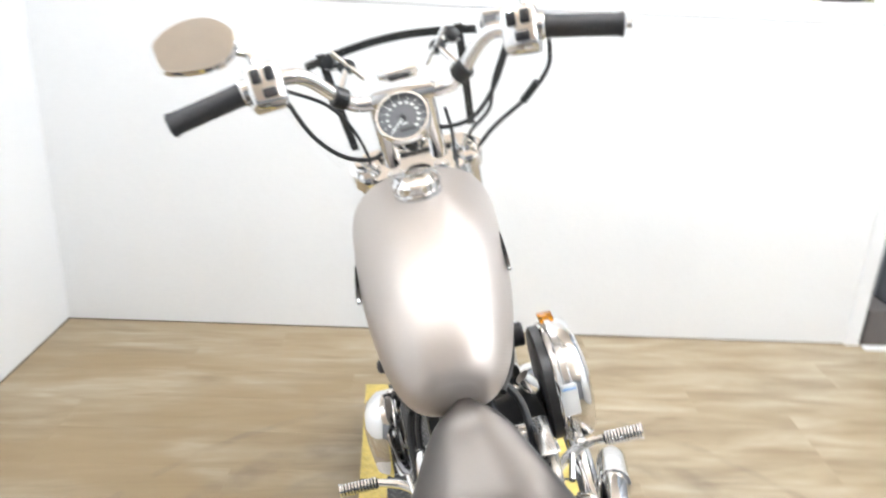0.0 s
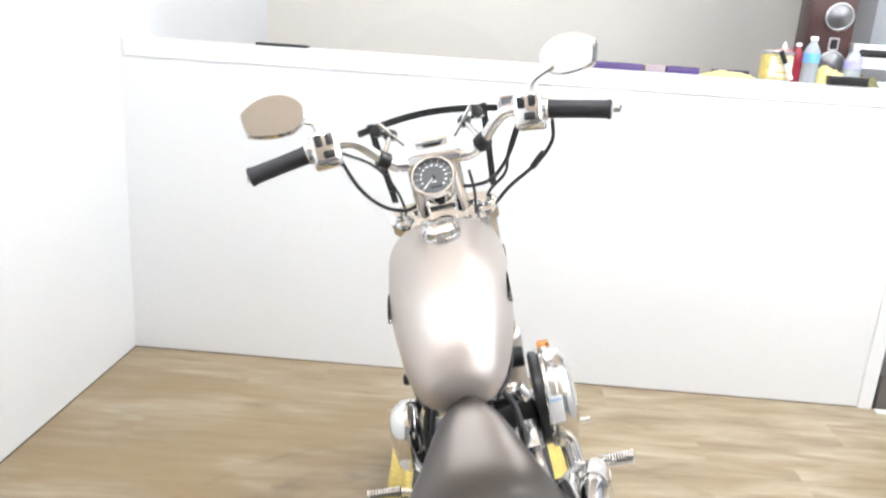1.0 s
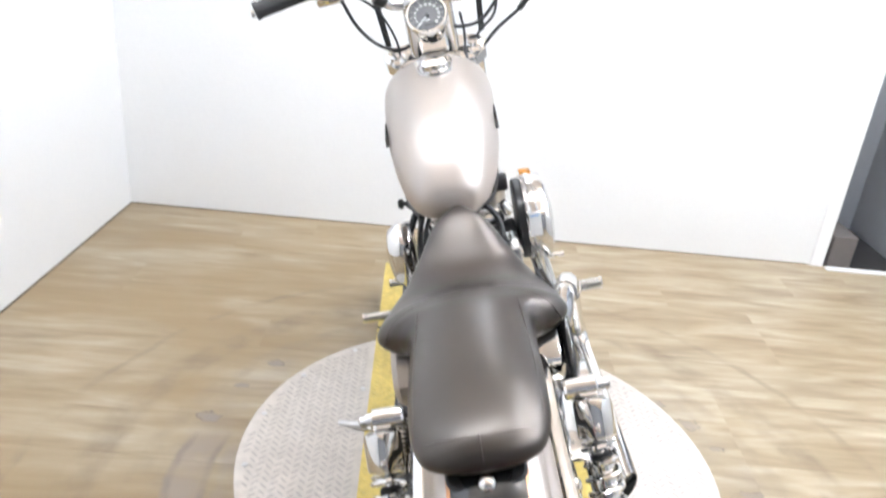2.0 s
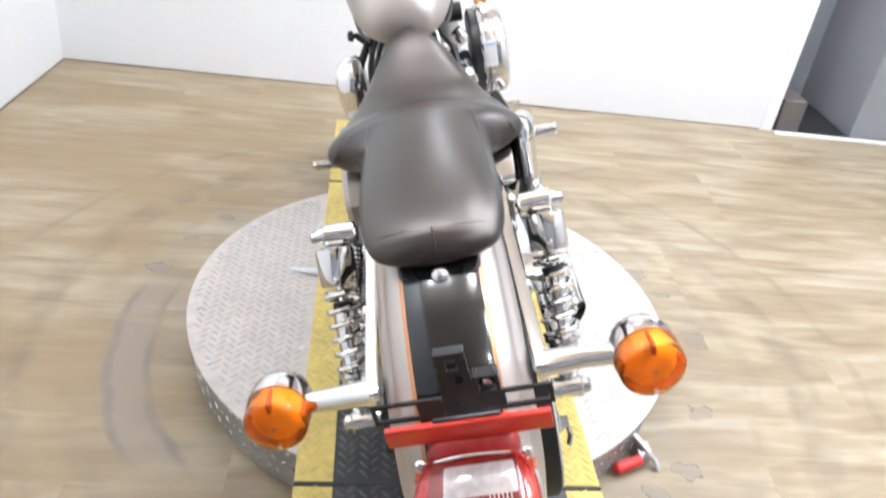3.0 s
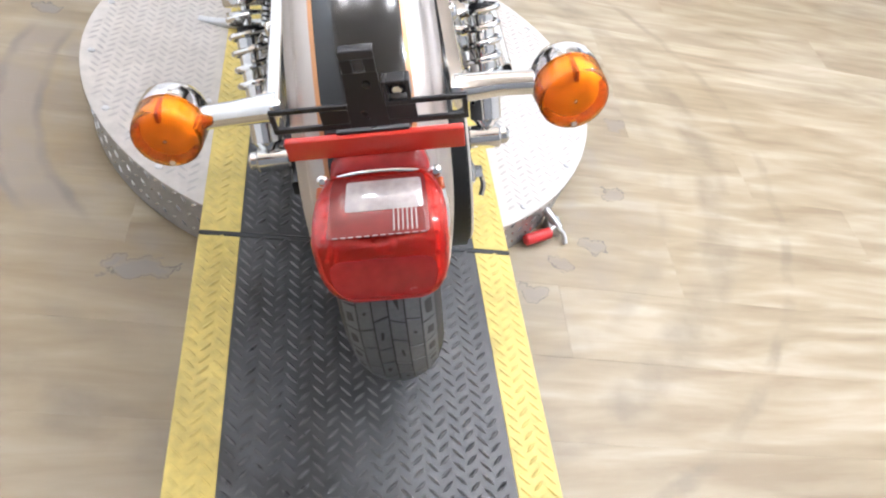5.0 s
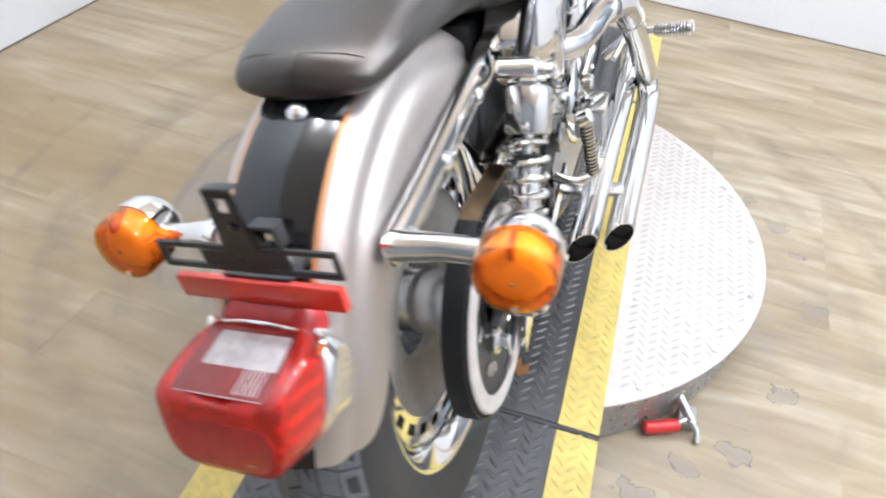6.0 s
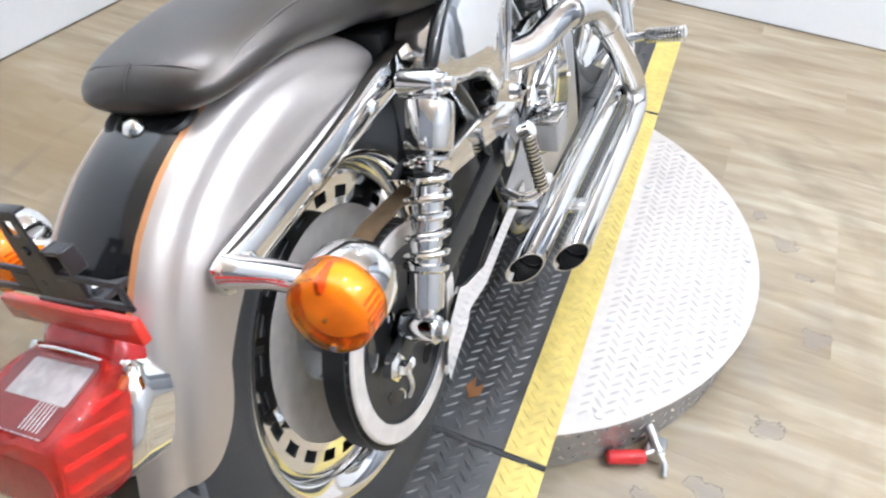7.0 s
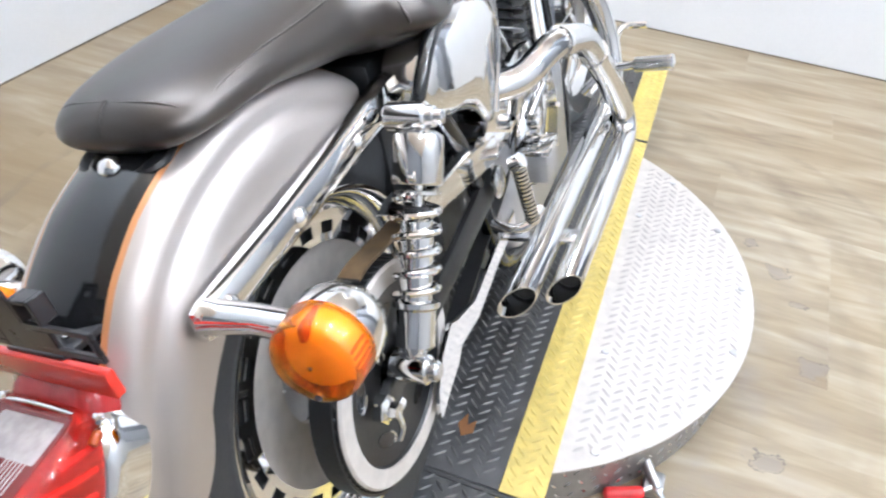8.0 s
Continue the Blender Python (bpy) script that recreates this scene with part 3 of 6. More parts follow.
t = on_ledge("storage_box", 1.27, 0.005, label="low black plastic box on the ledge", category="box")
part("body", box(new_bm(), (-0.075, -0.018, 0), (0.075, 0.03, 0.035), 0.004), PLASTIC, t)
t = on_ledge("desk_radio", 1.438, 0.2, label="white box-shaped appliance with a dark slot", category="appliance")
part("body", box(new_bm(), (-0.10, -0.05, 0), (0.14, 0.06, 0.165), 0.008), WHITE_CAP, t)
part("front_slot", box(new_bm(), (-0.08, -0.056, 0.115), (0.11, -0.049, 0.145), 0.003), PLASTIC, t)
part("front_panel", box(new_bm(), (-0.08, -0.054, 0.02), (0.11, -0.049, 0.07), 0.002), CONE, t)
for x, y, w, d, mt, label in ((0.341, 0.18, 0.30, 0.10, PURPLE, "dark purple flat folder on the ledge"), (0.548, 0.19, 0.084, 0.09, PINK_CARD, "mauve card box lying on the ledge"),
                              (0.664, 0.20, 0.138, 0.09, PURPLE, "dark purple flat folder on the ledge"), (0.872, 0.20, 0.13, 0.09, PURPLE, "dark purple flat folder on the ledge")):
    t = on_ledge("folder", x, y, (0, 0, 3), label=label, category="folder")
    part("cover", box(new_bm(), (-w / 2, -d / 2, 0), (w / 2, d / 2, 0.028), 0.003), mt, t)
t = on_ledge("flat_tray", -1.035, 0.2, label="thin black tray lying on the ledge", category="tray")
part("body", box(new_bm(), (-0.11, -0.04, 0), (0.11, 0.04, 0.012), 0.003), PLASTIC, t)

# ---- turntable and ramps ----
X0, X1, BAND = -0.286, 0.312, 0.073  # outer edges of the wheel track, width of its yellow bands


def lozenges(bm, inside, x0, x1, y0, y1, z, pitch=0.0218, long=0.0138, wide=0.0031, high=0.0019):
    """Raised tread bars, turned by 45 degrees in alternation."""
    nx, ny = int((x1 - x0) / pitch), int((y1 - y0) / pitch)
    for a in range(nx + 1):
        for b in range(ny + 1):
            x, y = x0 + a * pitch, y0 + (b + 0.5 * (a % 2)) * pitch
            if not inside(x, y):
                continue
            ang = math.pi / 4 if a % 2 else -math.pi / 4
            c, s = math.cos(ang), math.sin(ang)

            def at(u, v, h):
                return bm.verts.new((x + u * c - v * s, y + u * s + v * c, z + h))
            base = [at(-long, 0, 0), at(-long * 0.45, -wide, 0), at(long * 0.45, -wide, 0), at(long, 0, 0), at(long * 0.45, wide, 0), at(-long * 0.45, wide, 0)]
            p, q = at(-long * 0.5, 0, high), at(long * 0.5, 0, high)
            for tri in ((base[0], base[1], p), (base[1], base[2], q, p), (base[2], base[3], q), (base[3], base[4], q), (base[4], base[5], p, q), (base[5], base[0], p)):
                bm.faces.new(tri)
    return bm


turntable = thing("turntable", (DISC[0], DISC[1], 0), label="round worn silver tread-plate turntable with yellow-edged wheel track", category="turntable")
R = DISC[2]
part("drum", disc_profile(new_bm(), [(0.0, R - 0.03), (0.004, R - 0.012), (TOP - 0.012, R - 0.012)], sides=128), DRUM, turntable, "patterned steel drum side")
part("top_plate", disc_profile(new_bm(), [(TOP - 0.012, R - 0.01), (TOP - 0.0105, R), (TOP - 0.0055, R), (TOP - 0.004, R - 0.002)], sides=128), PLATE_WHITE, turntable, "worn silver plate")
tread = lozenges(new_bm(), lambda x, y: math.hypot(x, y) < R - 0.02 and not X0 - 0.01 < x + DISC[0] < X1 + 0.01, -R, R, -R, R, TOP - 0.004, high=0.0010)
tagged(part("tread_pattern", tread, PLATE_BAR, turntable), kind="stuff")
bm = new_bm()
for k in range(0, 150):
    a = 2 * math.pi * k / 150
    for row in range(3):
        ang = a + (0.5 * 2 * math.pi / 150 if row % 2 else 0)
        z = 0.028 + 0.033 * row
        m = Matrix.Rotation(ang, 4, "Z") @ Matrix.Translation((R - 0.012, 0, z)) @ pose(0, 0, 0, 45 if (k + row) % 2 else -45, 0, 0)
        v = [bm.verts.new(m @ Vector(p)) for p in ((-0.001, -0.012, 0), (-0.001, 0, -0.004), (-0.001, 0.012, 0), (-0.001, 0, 0.004), (0.002, -0.005, 0), (0.002, 0.005, 0))]
        for tri in ((0, 1, 4), (1, 5, 4), (1, 2, 5), (2, 3, 5), (3, 4, 5), (3, 0, 4)):
            bm.faces.new([v[i] for i in tri])
tagged(part("drum_pattern", bm, CHROME_DULL, turntable), kind="stuff")
for k in range(18):
    a = radians(k * 20 + 8)
    x, y = 0.583 * math.cos(a), 0.583 * math.sin(a)
    if X0 - 0.02 < x + DISC[0] < X1 + 0.02:
        continue
    part("screw", disc_profile(new_bm(), [(TOP - 0.004, 0.008), (TOP - 0.0015, 0.007), (TOP - 0.001, 0.003)], Matrix.Translation((x, y, 0)), 10), STEEL, turntable)
for sx, sy in ((0.328, 0.253), (0.333, -0.222), (-0.318, 0.26), (-0.318, -0.215)):
    part("screw", disc_profile(new_bm(), [(TOP - 0.004, 0.008), (TOP - 0.0015, 0.007), (TOP - 0.001, 0.003)], Matrix.Translation((sx, sy, 0)), 10), STEEL, turntable)


def track(owner, y0, y1, z=TOP, thick=0.004):
    """One length of the wheel track: black plate with two yellow bands, all with tread bars; local to owner."""
    ox, oy = owner.location.x, owner.location.y
    rows = (("black_plate", X0 + BAND, X1 - BAND, PLATE_BLACK), ("yellow_band", X0, X0 + BAND, YELLOW), ("yellow_band", X1 - BAND, X1, YELLOW))
    for name, a, b, mt in rows:
        p = part(name, box(new_bm(), (a - ox, y0 - oy, z - thick), (b - ox, y1 - oy, z), 0.0008, seg=1), mt, owner)
        bm = lozenges(new_bm(), lambda x, y: True, a + 0.014 - ox, b - 0.012 - ox, y0 + 0.02 - oy, y1 - 0.015 - oy, z)
        tagged(part("tread_pattern", bm, WORN_BAR if mt == PLATE_BLACK else mt, p), kind="stuff")


SEAM_Y, SEAM_F = 0.004, 1.208
track(turntable, SEAM_Y + 0.006, SEAM_F - 0.006)
for name, y0, y1, label in (("rear_ramp", -1.15, SEAM_Y - 0.006, "long black tread-plate ramp with yellow edges behind the turntable"),
                            ("front_ramp", SEAM_F + 0.006, 1.70, "short black tread-plate run-off with yellow edges")):
    ramp_ob = thing(name, ((X0 + X1) / 2, (y0 + y1) / 2, 0), label=label, category="ramp")
    w, d = (X1 - X0) / 2, (y1 - y0) / 2
    part("body", box(new_bm(), (-w + 0.004, -d + 0.004, 0), (w - 0.004, d - 0.004, TOP - 0.0045)), BLACK_MATT, ramp_ob)
    track(ramp_ob, y0, y1)
    for sy in ((d + 0.006,) if name == "rear_ramp" else (-d - 0.006,)):
        part("rubber_joint", rod(new_bm(), (-w, sy, TOP - 0.004), (w, sy, TOP - 0.004), 0.0065, 8), RUBBER, ramp_ob)

t = thing("locking_lever", (0.486, 0.194, 0), label="steel turntable locking lever with a red grip", category="lever")
part("bracket", box(new_bm(), (-0.015, -0.012, 0.0), (0.02, 0.03, 0.03), 0.004), STEEL, t)
part("spindle", rod(new_bm(), (-0.046, 0.064, 0.058), (0.010, -0.010, 0.030), 0.010), STEEL, t)
part("arm", rod(new_bm(), (0.004, -0.004, 0.03), (-0.022, -0.028, 0.028), 0.006), STEEL, t)
part("pin", tube(new_bm(), [(0.0, -0.008, 0.032), (0.022, -0.020, 0.020), (0.028, -0.038, 0.006)], 0.006, 10), STEEL, t)
part("grip", rod(new_bm(), (-0.012, -0.024, 0.026), (-0.078, -0.048, 0.018), 0.0135, 16, 0.004), RED_GRIP, t, "red vinyl grip")

# a torn orange scrap on the track
bm = new_bm()
vs = [bm.verts.new(p) for p in ((0, 0, 0.0006), (0.02, 0.006, 0.0012), (0.028, 0.03, 0.004), (0.012, 0.022, 0.002), (0.014, 0.045, 0.003), (-0.004, 0.026, 0.001))]
bm.faces.new(vs)
bmesh.ops.solidify(bm, geom=bm.faces, thickness=0.0006)
scrap = link("tape_scrap", bm, COPPER)
scrap.matrix_basis = pose(0.150, 0.085, TOP + 0.0012, 0, 0, 20)
tagged(scrap, "small torn orange scrap lying on the track", "scrap")


# ---- motorcycle: local y ahead, x right, z up along its own middle plane ----
LEAN_DEG, YAW_DEG, BIKE_X, BIKE_Y = 15.4, -0.9, 0.074, 0.02
bike = new("motorcycle")
bike.matrix_basis = Matrix.Translation((BIKE_X, BIKE_Y, TOP + 0.0015)) @ pose(0, 0, 0, 0, 0, YAW_DEG) @ pose(0, 0, 0, 0, -LEAN_DEG, 0)
tagged(bike, "silver and chrome cruiser motorcycle leaning on its kickstand on the turntable", "motorcycle")
AY, AZ = -0.165, 0.318  # rear axle
FY, FZ = 1.345, 0.328  # front axle
V = Vector


def polar(theta, r, x):
    return V((x, AY + r * math.cos(radians(theta)), AZ + r * math.sin(radians(theta))))


# fuel tank
def tank_ring(y, w, zt, zb, zw, n=40):
    ring = []
    for k in range(n):
        a = 2 * math.pi * k / n
        c, s = math.cos(a), math.sin(a)
        x = w * math.copysign(abs(c) ** 0.80, c)
        up, low = zt - zw, zw - zb
        z = zw + (up * abs(s) ** 0.92 if s >= 0 else -low * abs(s) ** 0.7)
        ring.append(V((x - 0.010, y, z)))
    return ring


TANK = [(0.388, 0.030, 0.803, 0.775, 0.790), (0.398, 0.056, 0.828, 0.758, 0.792), (0.430, 0.078, 0.868, 0.748, 0.800), (0.490, 0.098, 0.915, 0.745, 0.815),
        (0.570, 0.114, 0.953, 0.750, 0.838), (0.650, 0.124, 0.980, 0.762, 0.862), (0.730, 0.1275, 0.998, 0.782, 0.888), (0.790, 0.1290, 1.003, 0.805, 0.905),
        (0.830, 0.122, 0.996, 0.825, 0.912), (0.855, 0.102, 0.978, 0.845, 0.914), (0.868, 0.060, 0.952, 0.872, 0.912)]
tank = part("fuel_tank", loft(new_bm(), [tank_ring(*r) for r in spline(TANK, 6)]), SILVER, bike, "silver metallic teardrop fuel tank", 50)
m = to_axis((-0.004, 0.700, 0.990), (0, -0.16, 1))
part("filler_neck", disc_profile(new_bm(), [(-0.006, 0.041), (0.006, 0.040), (0.010, 0.036)], m, 36), CHROME_DULL, tank)
cap = part("filler_cap", disc_profile(new_bm(), [(0.008, 0.036), (0.010, 0.039), (0.020, 0.039), (0.026, 0.034), (0.030, 0.022), (0.0305, 0.001)], m, 36), CHROME, tank, "chrome filler cap")
bm = new_bm()
for k in range(14):
    a = 2 * math.pi * k / 14
    box(bm, (-0.0035, -0.0022, 0.009), (0.0035, 0.0022, 0.022), 0.001, m @ Matrix.Rotation(a, 4, "Z") @ Matrix.Translation((0.0385, 0, 0)), 1)
part("cap_knurl", bm, CHROME, cap)
for s in (1, -1):
    bm = new_bm()
    wiggle = [(0.0, 0.006), (0.014, 0.011), (0.022, 0.005), (0.034, 0.013), (0.046, 0.006), (0.058, 0.012), (0.070, 0.006), (0.084, 0.010), (0.098, 0.003)]
    pts = [V((-0.010 + s * (0.1215 - 0.25 * abs(u - 0.05) ** 2), 0.585 + u, 0.868 + v * 0.4 + u * 0.3)) for u, v in wiggle]
    loft(bm, [[p + V((s * 0.0025, 0, h)), p + V((s * 0.0025, 0, -h)), p + V((-s * 0.004, 0, -h)), p + V((-s * 0.004, 0, h))] for p, h in zip(pts, (0.002, 0.006, 0.008, 0.005, 0.009, 0.006, 0.008, 0.004, 0.001))])
    part("tank_badge", bm, BLACK_GLOSS, tank, "black script-shaped tank badge")
    part("tank_seam", tube(new_bm(), [(s * 0.066 - 0.01, 0.42, 0.762), (s * 0.092 - 0.01, 0.52, 0.757), (s * 0.106 - 0.01, 0.64, 0.775), (s * 0.100 - 0.01, 0.76, 0.806)], 0.004, 8), BLACK_MATT, tank)

# seat
SEAT = [(-0.287, 0.030, 0.709, 0.697, 2.0), (-0.280, 0.056, 0.722, 0.690, 2.05), (-0.262, 0.077, 0.733, 0.685, 2.15), (-0.218, 0.0895, 0.742, 0.685, 2.3),
        (-0.142, 0.0940, 0.750, 0.684, 2.35), (-0.050, 0.0955, 0.754, 0.668, 2.4), (0.015, 0.0990, 0.754, 0.658, 2.5), (0.045, 0.116, 0.753, 0.655, 2.3),
        (0.065, 0.141, 0.750, 0.647, 2.1), (0.095, 0.159, 0.745, 0.641, 2.0), (0.135, 0.159, 0.729, 0.638, 2.1), (0.190, 0.147, 0.716, 0.640, 2.3),
        (0.250, 0.120, 0.723, 0.650, 2.3), (0.310, 0.089, 0.750, 0.675, 2.3), (0.360, 0.057, 0.778, 0.715, 2.3), (0.388, 0.020, 0.785, 0.755, 2.2)]


def seat_ring(y, w, zt, zb, p, n=44):
    mid = zb + (zt - zb) * 0.38
    ring = []
    for k in range(n):
        a = 2 * math.pi * k / n
        c, s = math.cos(a), math.sin(a)
        x = w * math.copysign(abs(c) ** (2 / p), c)
        z = mid + ((zt - mid) if s > 0 else (mid - zb)) * math.copysign(abs(s) ** (2 / p), s)
        ring.append(V((x, y, z)))
    return ring


def seat_top(x, y):
    rows = np.array(SEAT)
    w, zt, zb, p = (np.interp(y, rows[:, 0], rows[:, k]) for k in (1, 2, 3, 4))
    mid = zb + (zt - zb) * 0.38
    return mid + (zt - mid) * max(0.0, 1 - min(1, abs(x) / w) ** p) ** (1 / p)


seat = part("seat", loft(new_bm(), [seat_ring(*r) for r in spline(SEAT, 6)]), VINYL, bike, "black smooth vinyl two-up seat with stitched pillion pad", 60)
for s in (1, -1):
    ys = np.linspace(-0.252, 0.050, 14)
    xw = [0.079 + 0.004 * math.sin((y + 0.28) * 9) for y in ys]
    part("seat_seam", tube(new_bm(), [(s * x, y, seat_top(x, y) - 0.0004) for x, y in zip(xw, ys)], 0.0015, 6, 2), VINYL, seat)
xs = np.linspace(-0.145, 0.145, 29)
part("seat_seam", tube(new_bm(), [(x, 0.092 - 1.5 * x * x, seat_top(x, 0.092 - 1.5 * x * x) - 0.0012) for x in xs], 0.0020, 8, 2), VINYL, seat)
part("seat_seam", tube(new_bm(), [(x, -0.266 + 2.2 * x * x, seat_top(x, -0.266 + 2.2 * x * x) - 0.0003) for x in np.linspace(-0.066, 0.066, 15)], 0.0013, 6, 2), VINYL, seat)
part("seat_seam", tube(new_bm(), [(0, -0.266, 0.733), (0, -0.279, 0.724), (0, -0.2855, 0.713), (0, -0.2855, 0.701)], 0.0013, 6, 3), VINYL, seat)
tab = part("seat_tab", slab(new_bm(), round_rect(0.050, 0.026, 0.022), Matrix.Translation((0, -0.266, 0.676)) @ pose(0, 0, 0, 14, 0, 0), 0.010, 0.003), BLACK_MATT, seat)
part("seat_bolt", disc_profile(new_bm(), [(-0.004, 0.0105), (0.002, 0.0115), (0.006, 0.0108), (0.0095, 0.0080), (0.0112, 0.0042), (0.0116, 0.001)], to_axis((0, -0.289, 0.680), (0, -1.1, 1)), 24), CHROME, tab, "chrome seat bolt")

# rear fender
HALF = [(0.0, 0.3870), (0.020, 0.3858), (0.040, 0.3813), (0.0455, 0.3793), (0.0505, 0.3770), (0.0575, 0.3735), (0.0640, 0.3690), (0.0685, 0.3640), (0.0705, 0.3560), (0.0715, 0.3490),
        (0.0735, 0.3435), (0.0785, 0.3395), (0.0832, 0.3330), (0.0862, 0.3240), (0.0876, 0.3120), (0.0870, 0.2960)]
THETAS = [56 + 107 * (1 - (1 - k / 60) ** 1.25) for k in range(61)]


def crown(theta):
    """How far the crown runs inside its largest radius."""
    return np.interp(theta, (50, 116, 125, 131, 140, 150, 160, 166), (0.0, 0.001, 0.005, 0.011, 0.022, 0.031, 0.035, 0.036))


def fender_ring(theta, inset):
    tail = min(1.0, max(0.0, (theta - 141) / 22))
    nose = max(0.0, (64 - theta) / 8)
    edge = 0.270 + 0.078 * (1 - math.sqrt(1 - 0.985 * tail ** 2)) - 0.036 * tail + 0.05 * nose ** 2 + crown(theta)
    brim = float(np.interp(edge, [r for x, r in HALF[::-1]], [x for x, r in HALF[::-1]]))
    cols = [(x, r) for x, r in HALF if r > edge + 0.004] + [(brim, edge)] * sum(1 for x, r in HALF if r <= edge + 0.004) + [(brim, edge)]
    cols = [(-x, r) for x, r in cols[:0:-1]] + cols
    out = [polar(theta, (r - crown(theta) - (inset if abs(x) < 0.08 else 0)), x * (1 - inset / 0.0875) * (1 - 0.12 * tail ** 2)) for x, r in cols]
    return out


rings = [fender_ring(a, 0) + fender_ring(a, 0.003)[::-1] for a in THETAS]
n_half = len(rings[0]) // 2
xs_cols = [abs((rings[20][i].x + rings[20][i + 1].x) / 2) for i in range(n_half - 1)]
fender_mats = [1 if x < 0.0455 else (2 if x < 0.0505 else 0) for x in xs_cols] + [0] + [3] * (n_half - 1) + [0]
bm = loft(new_bm(), rings, (True, True), True, fender_mats)
bmesh.ops.remove_doubles(bm, verts=bm.verts, dist=1e-5)
for f in bm.faces:
    c = f.calc_center_median()
    if f.material_index == 2 and math.atan2(c.z - AZ, c.y - AY) > radians(149):
        f.material_index = 0
fender = part("rear_fender", bm, [SILVER, BLACK_GLOSS, COPPER, BLACK_MATT], bike, "silver rear fender with black centre panel and copper pinstripes", 50)

for s in (1, -1):
    # chrome fender strut
    bm = new_bm()
    rows = [(-0.362, 0.572, 0.010, 0.006), (-0.356, 0.572, 0.016, 0.012), (-0.32, 0.574, 0.018, 0.0145), (-0.2, 0.583, 0.019, 0.015), (-0.06, 0.597, 0.020, 0.016), (0.0, 0.604, 0.023, 0.018), (0.06, 0.604, 0.026, 0.017), (0.10, 0.592, 0.020, 0.010)]
    rings = []
    for y, z, h, d in spline(rows, 3):
        rings.append([V((s * (0.093 + dx * 2 * d * 0.62), y, z + dz * h)) for dx, dz in ((0, -1), (0.45, -1), (0.8, -0.85), (0.97, -0.5), (1.03, 0), (0.97, 0.5), (0.8, 0.85), (0.45, 1), (0, 1))])
    strut = part("fender_strut", loft(bm, rings), CHROME, bike, "chrome fender strut", 30)
    for y, z in ((-0.330, 0.578), (-0.20, 0.588), (-0.06, 0.60)):
        part("strut_bolt", disc_profile(new_bm(), [(0, 0.011), (0.004, 0.011), (0.008, 0.007), (0.009, 0.002)], to_axis((s * 0.109, y, z - 0.004), (s, 0, 0)), 16), CHROME, strut)

    # rear turn signal
    sig = new("turn_signal")
    sig.parent = bike
    sig["label"] = "amber rear turn signal with chrome cup"
    bm = new_bm()
    loft(bm, [[V((s * x, y0 + dy * hw, z + dz * hh)) for dy, dz in ((math.cos(a), math.sin(a)) for a in np.linspace(0, 2 * math.pi, 20, endpoint=False))]
              for x, y0, z, hw, hh in ((0.098, -0.345, 0.574, 0.019, 0.017), (0.112, -0.343, 0.573, 0.017, 0.015), (0.150, -0.337 - s * 0.006, 0.568 + s * 0.006, 0.0145, 0.0135), (0.204, -0.333 - s * 0.016, 0.562 + s * 0.012, 0.0135, 0.013))])
    part("stem", bm, CHROME, sig, "", 50)
    c = V((s * 0.214, -0.329 - s * 0.018, 0.558 + s * 0.010))
    way = V((s * 0.05, -1, 0.06)).normalized()
    part("cup", disc_profile(new_bm(), [(-0.040, 0.006), (-0.037, 0.018), (-0.028, 0.032), (-0.012, 0.039), (0.006, 0.0398), (0.010, 0.0396), (0.010, 0.0380), (0.004, 0.0376), (-0.012, 0.0362), (-0.026, 0.028), (-0.034, 0.014), (-0.034, 0.002)], to_axis(c, way), 40), CHROME, sig)
    lens = part("lens", disc_profile(new_bm(), [(0.0102, 0.0356), (0.0104, 0.0386), (0.030, 0.0384), (0.0365, 0.0374), (0.0400, 0.0350), (0.0415, 0.0310), (0.0428, 0.016), (0.0430, 0.002), (0.0405, 0.002),
                                                (0.0402, 0.016), (0.0388, 0.0305), (0.0365, 0.0340), (0.030, 0.0358), (0.020, 0.0360)], to_axis(c, way), 56, True), AMBER, sig, "amber plastic drum-shaped lens", 40)
    lens.visible_shadow = False
    upper = to_axis(c, way).to_3x3().inverted() @ V((0, 0, 1))
    turn = math.atan2(upper.y, upper.x)
    bm = new_bm()
    for k in range(24):
        a = turn + radians(70) + radians(220) * k / 23
        box(bm, (0.0345, -0.0013, 0.013), (0.0360, 0.0013, 0.035), 0.0004, to_axis(c, way) @ Matrix.Rotation(a, 4, "Z"), 1)
    part("lens_rib", bm, AMBER, lens).visible_shadow = False
    part("lens_slot", box(new_bm(), (0.0225, -0.0022, 0.012), (0.0352, 0.0022, 0.0395), 0.0008, to_axis(c, way) @ Matrix.Rotation(turn, 4, "Z")), AMBER_DARK, lens, "dark moulded slot in the lens")
    # added bright dome, close to the face, gives the lens its glow
    part("reflector", disc_profile(new_bm(), [(0.006, 0.0340), (0.016, 0.0335), (0.026, 0.0300), (0.0325, 0.0240), (0.0345, 0.0150), (0.0350, 0.002)], to_axis(c, way), 32), AMBER_CORE, sig, "pale yellow dome added behind the lens to brighten it")
    part("lens_screw", disc_profile(new_bm(), [(0.0405, 0.004), (0.0445, 0.0035)], to_axis(c, way) @ Matrix.Rotation(turn, 4, "Z") @ Matrix.Translation((-0.028, 0, -0.001)), 10), CHROME, lens)

    # shock absorber
    lo, hi = V((s * 0.164, -0.146, 0.350)), V((s * 0.166, -0.010, 0.604))
    way = (hi - lo).normalized()
    n = (hi - lo).length
    shock = new("shock_absorber")
    shock.parent = bike
    shock["label"] = "chrome coil-over rear shock absorber"
    m = to_axis(lo, way)
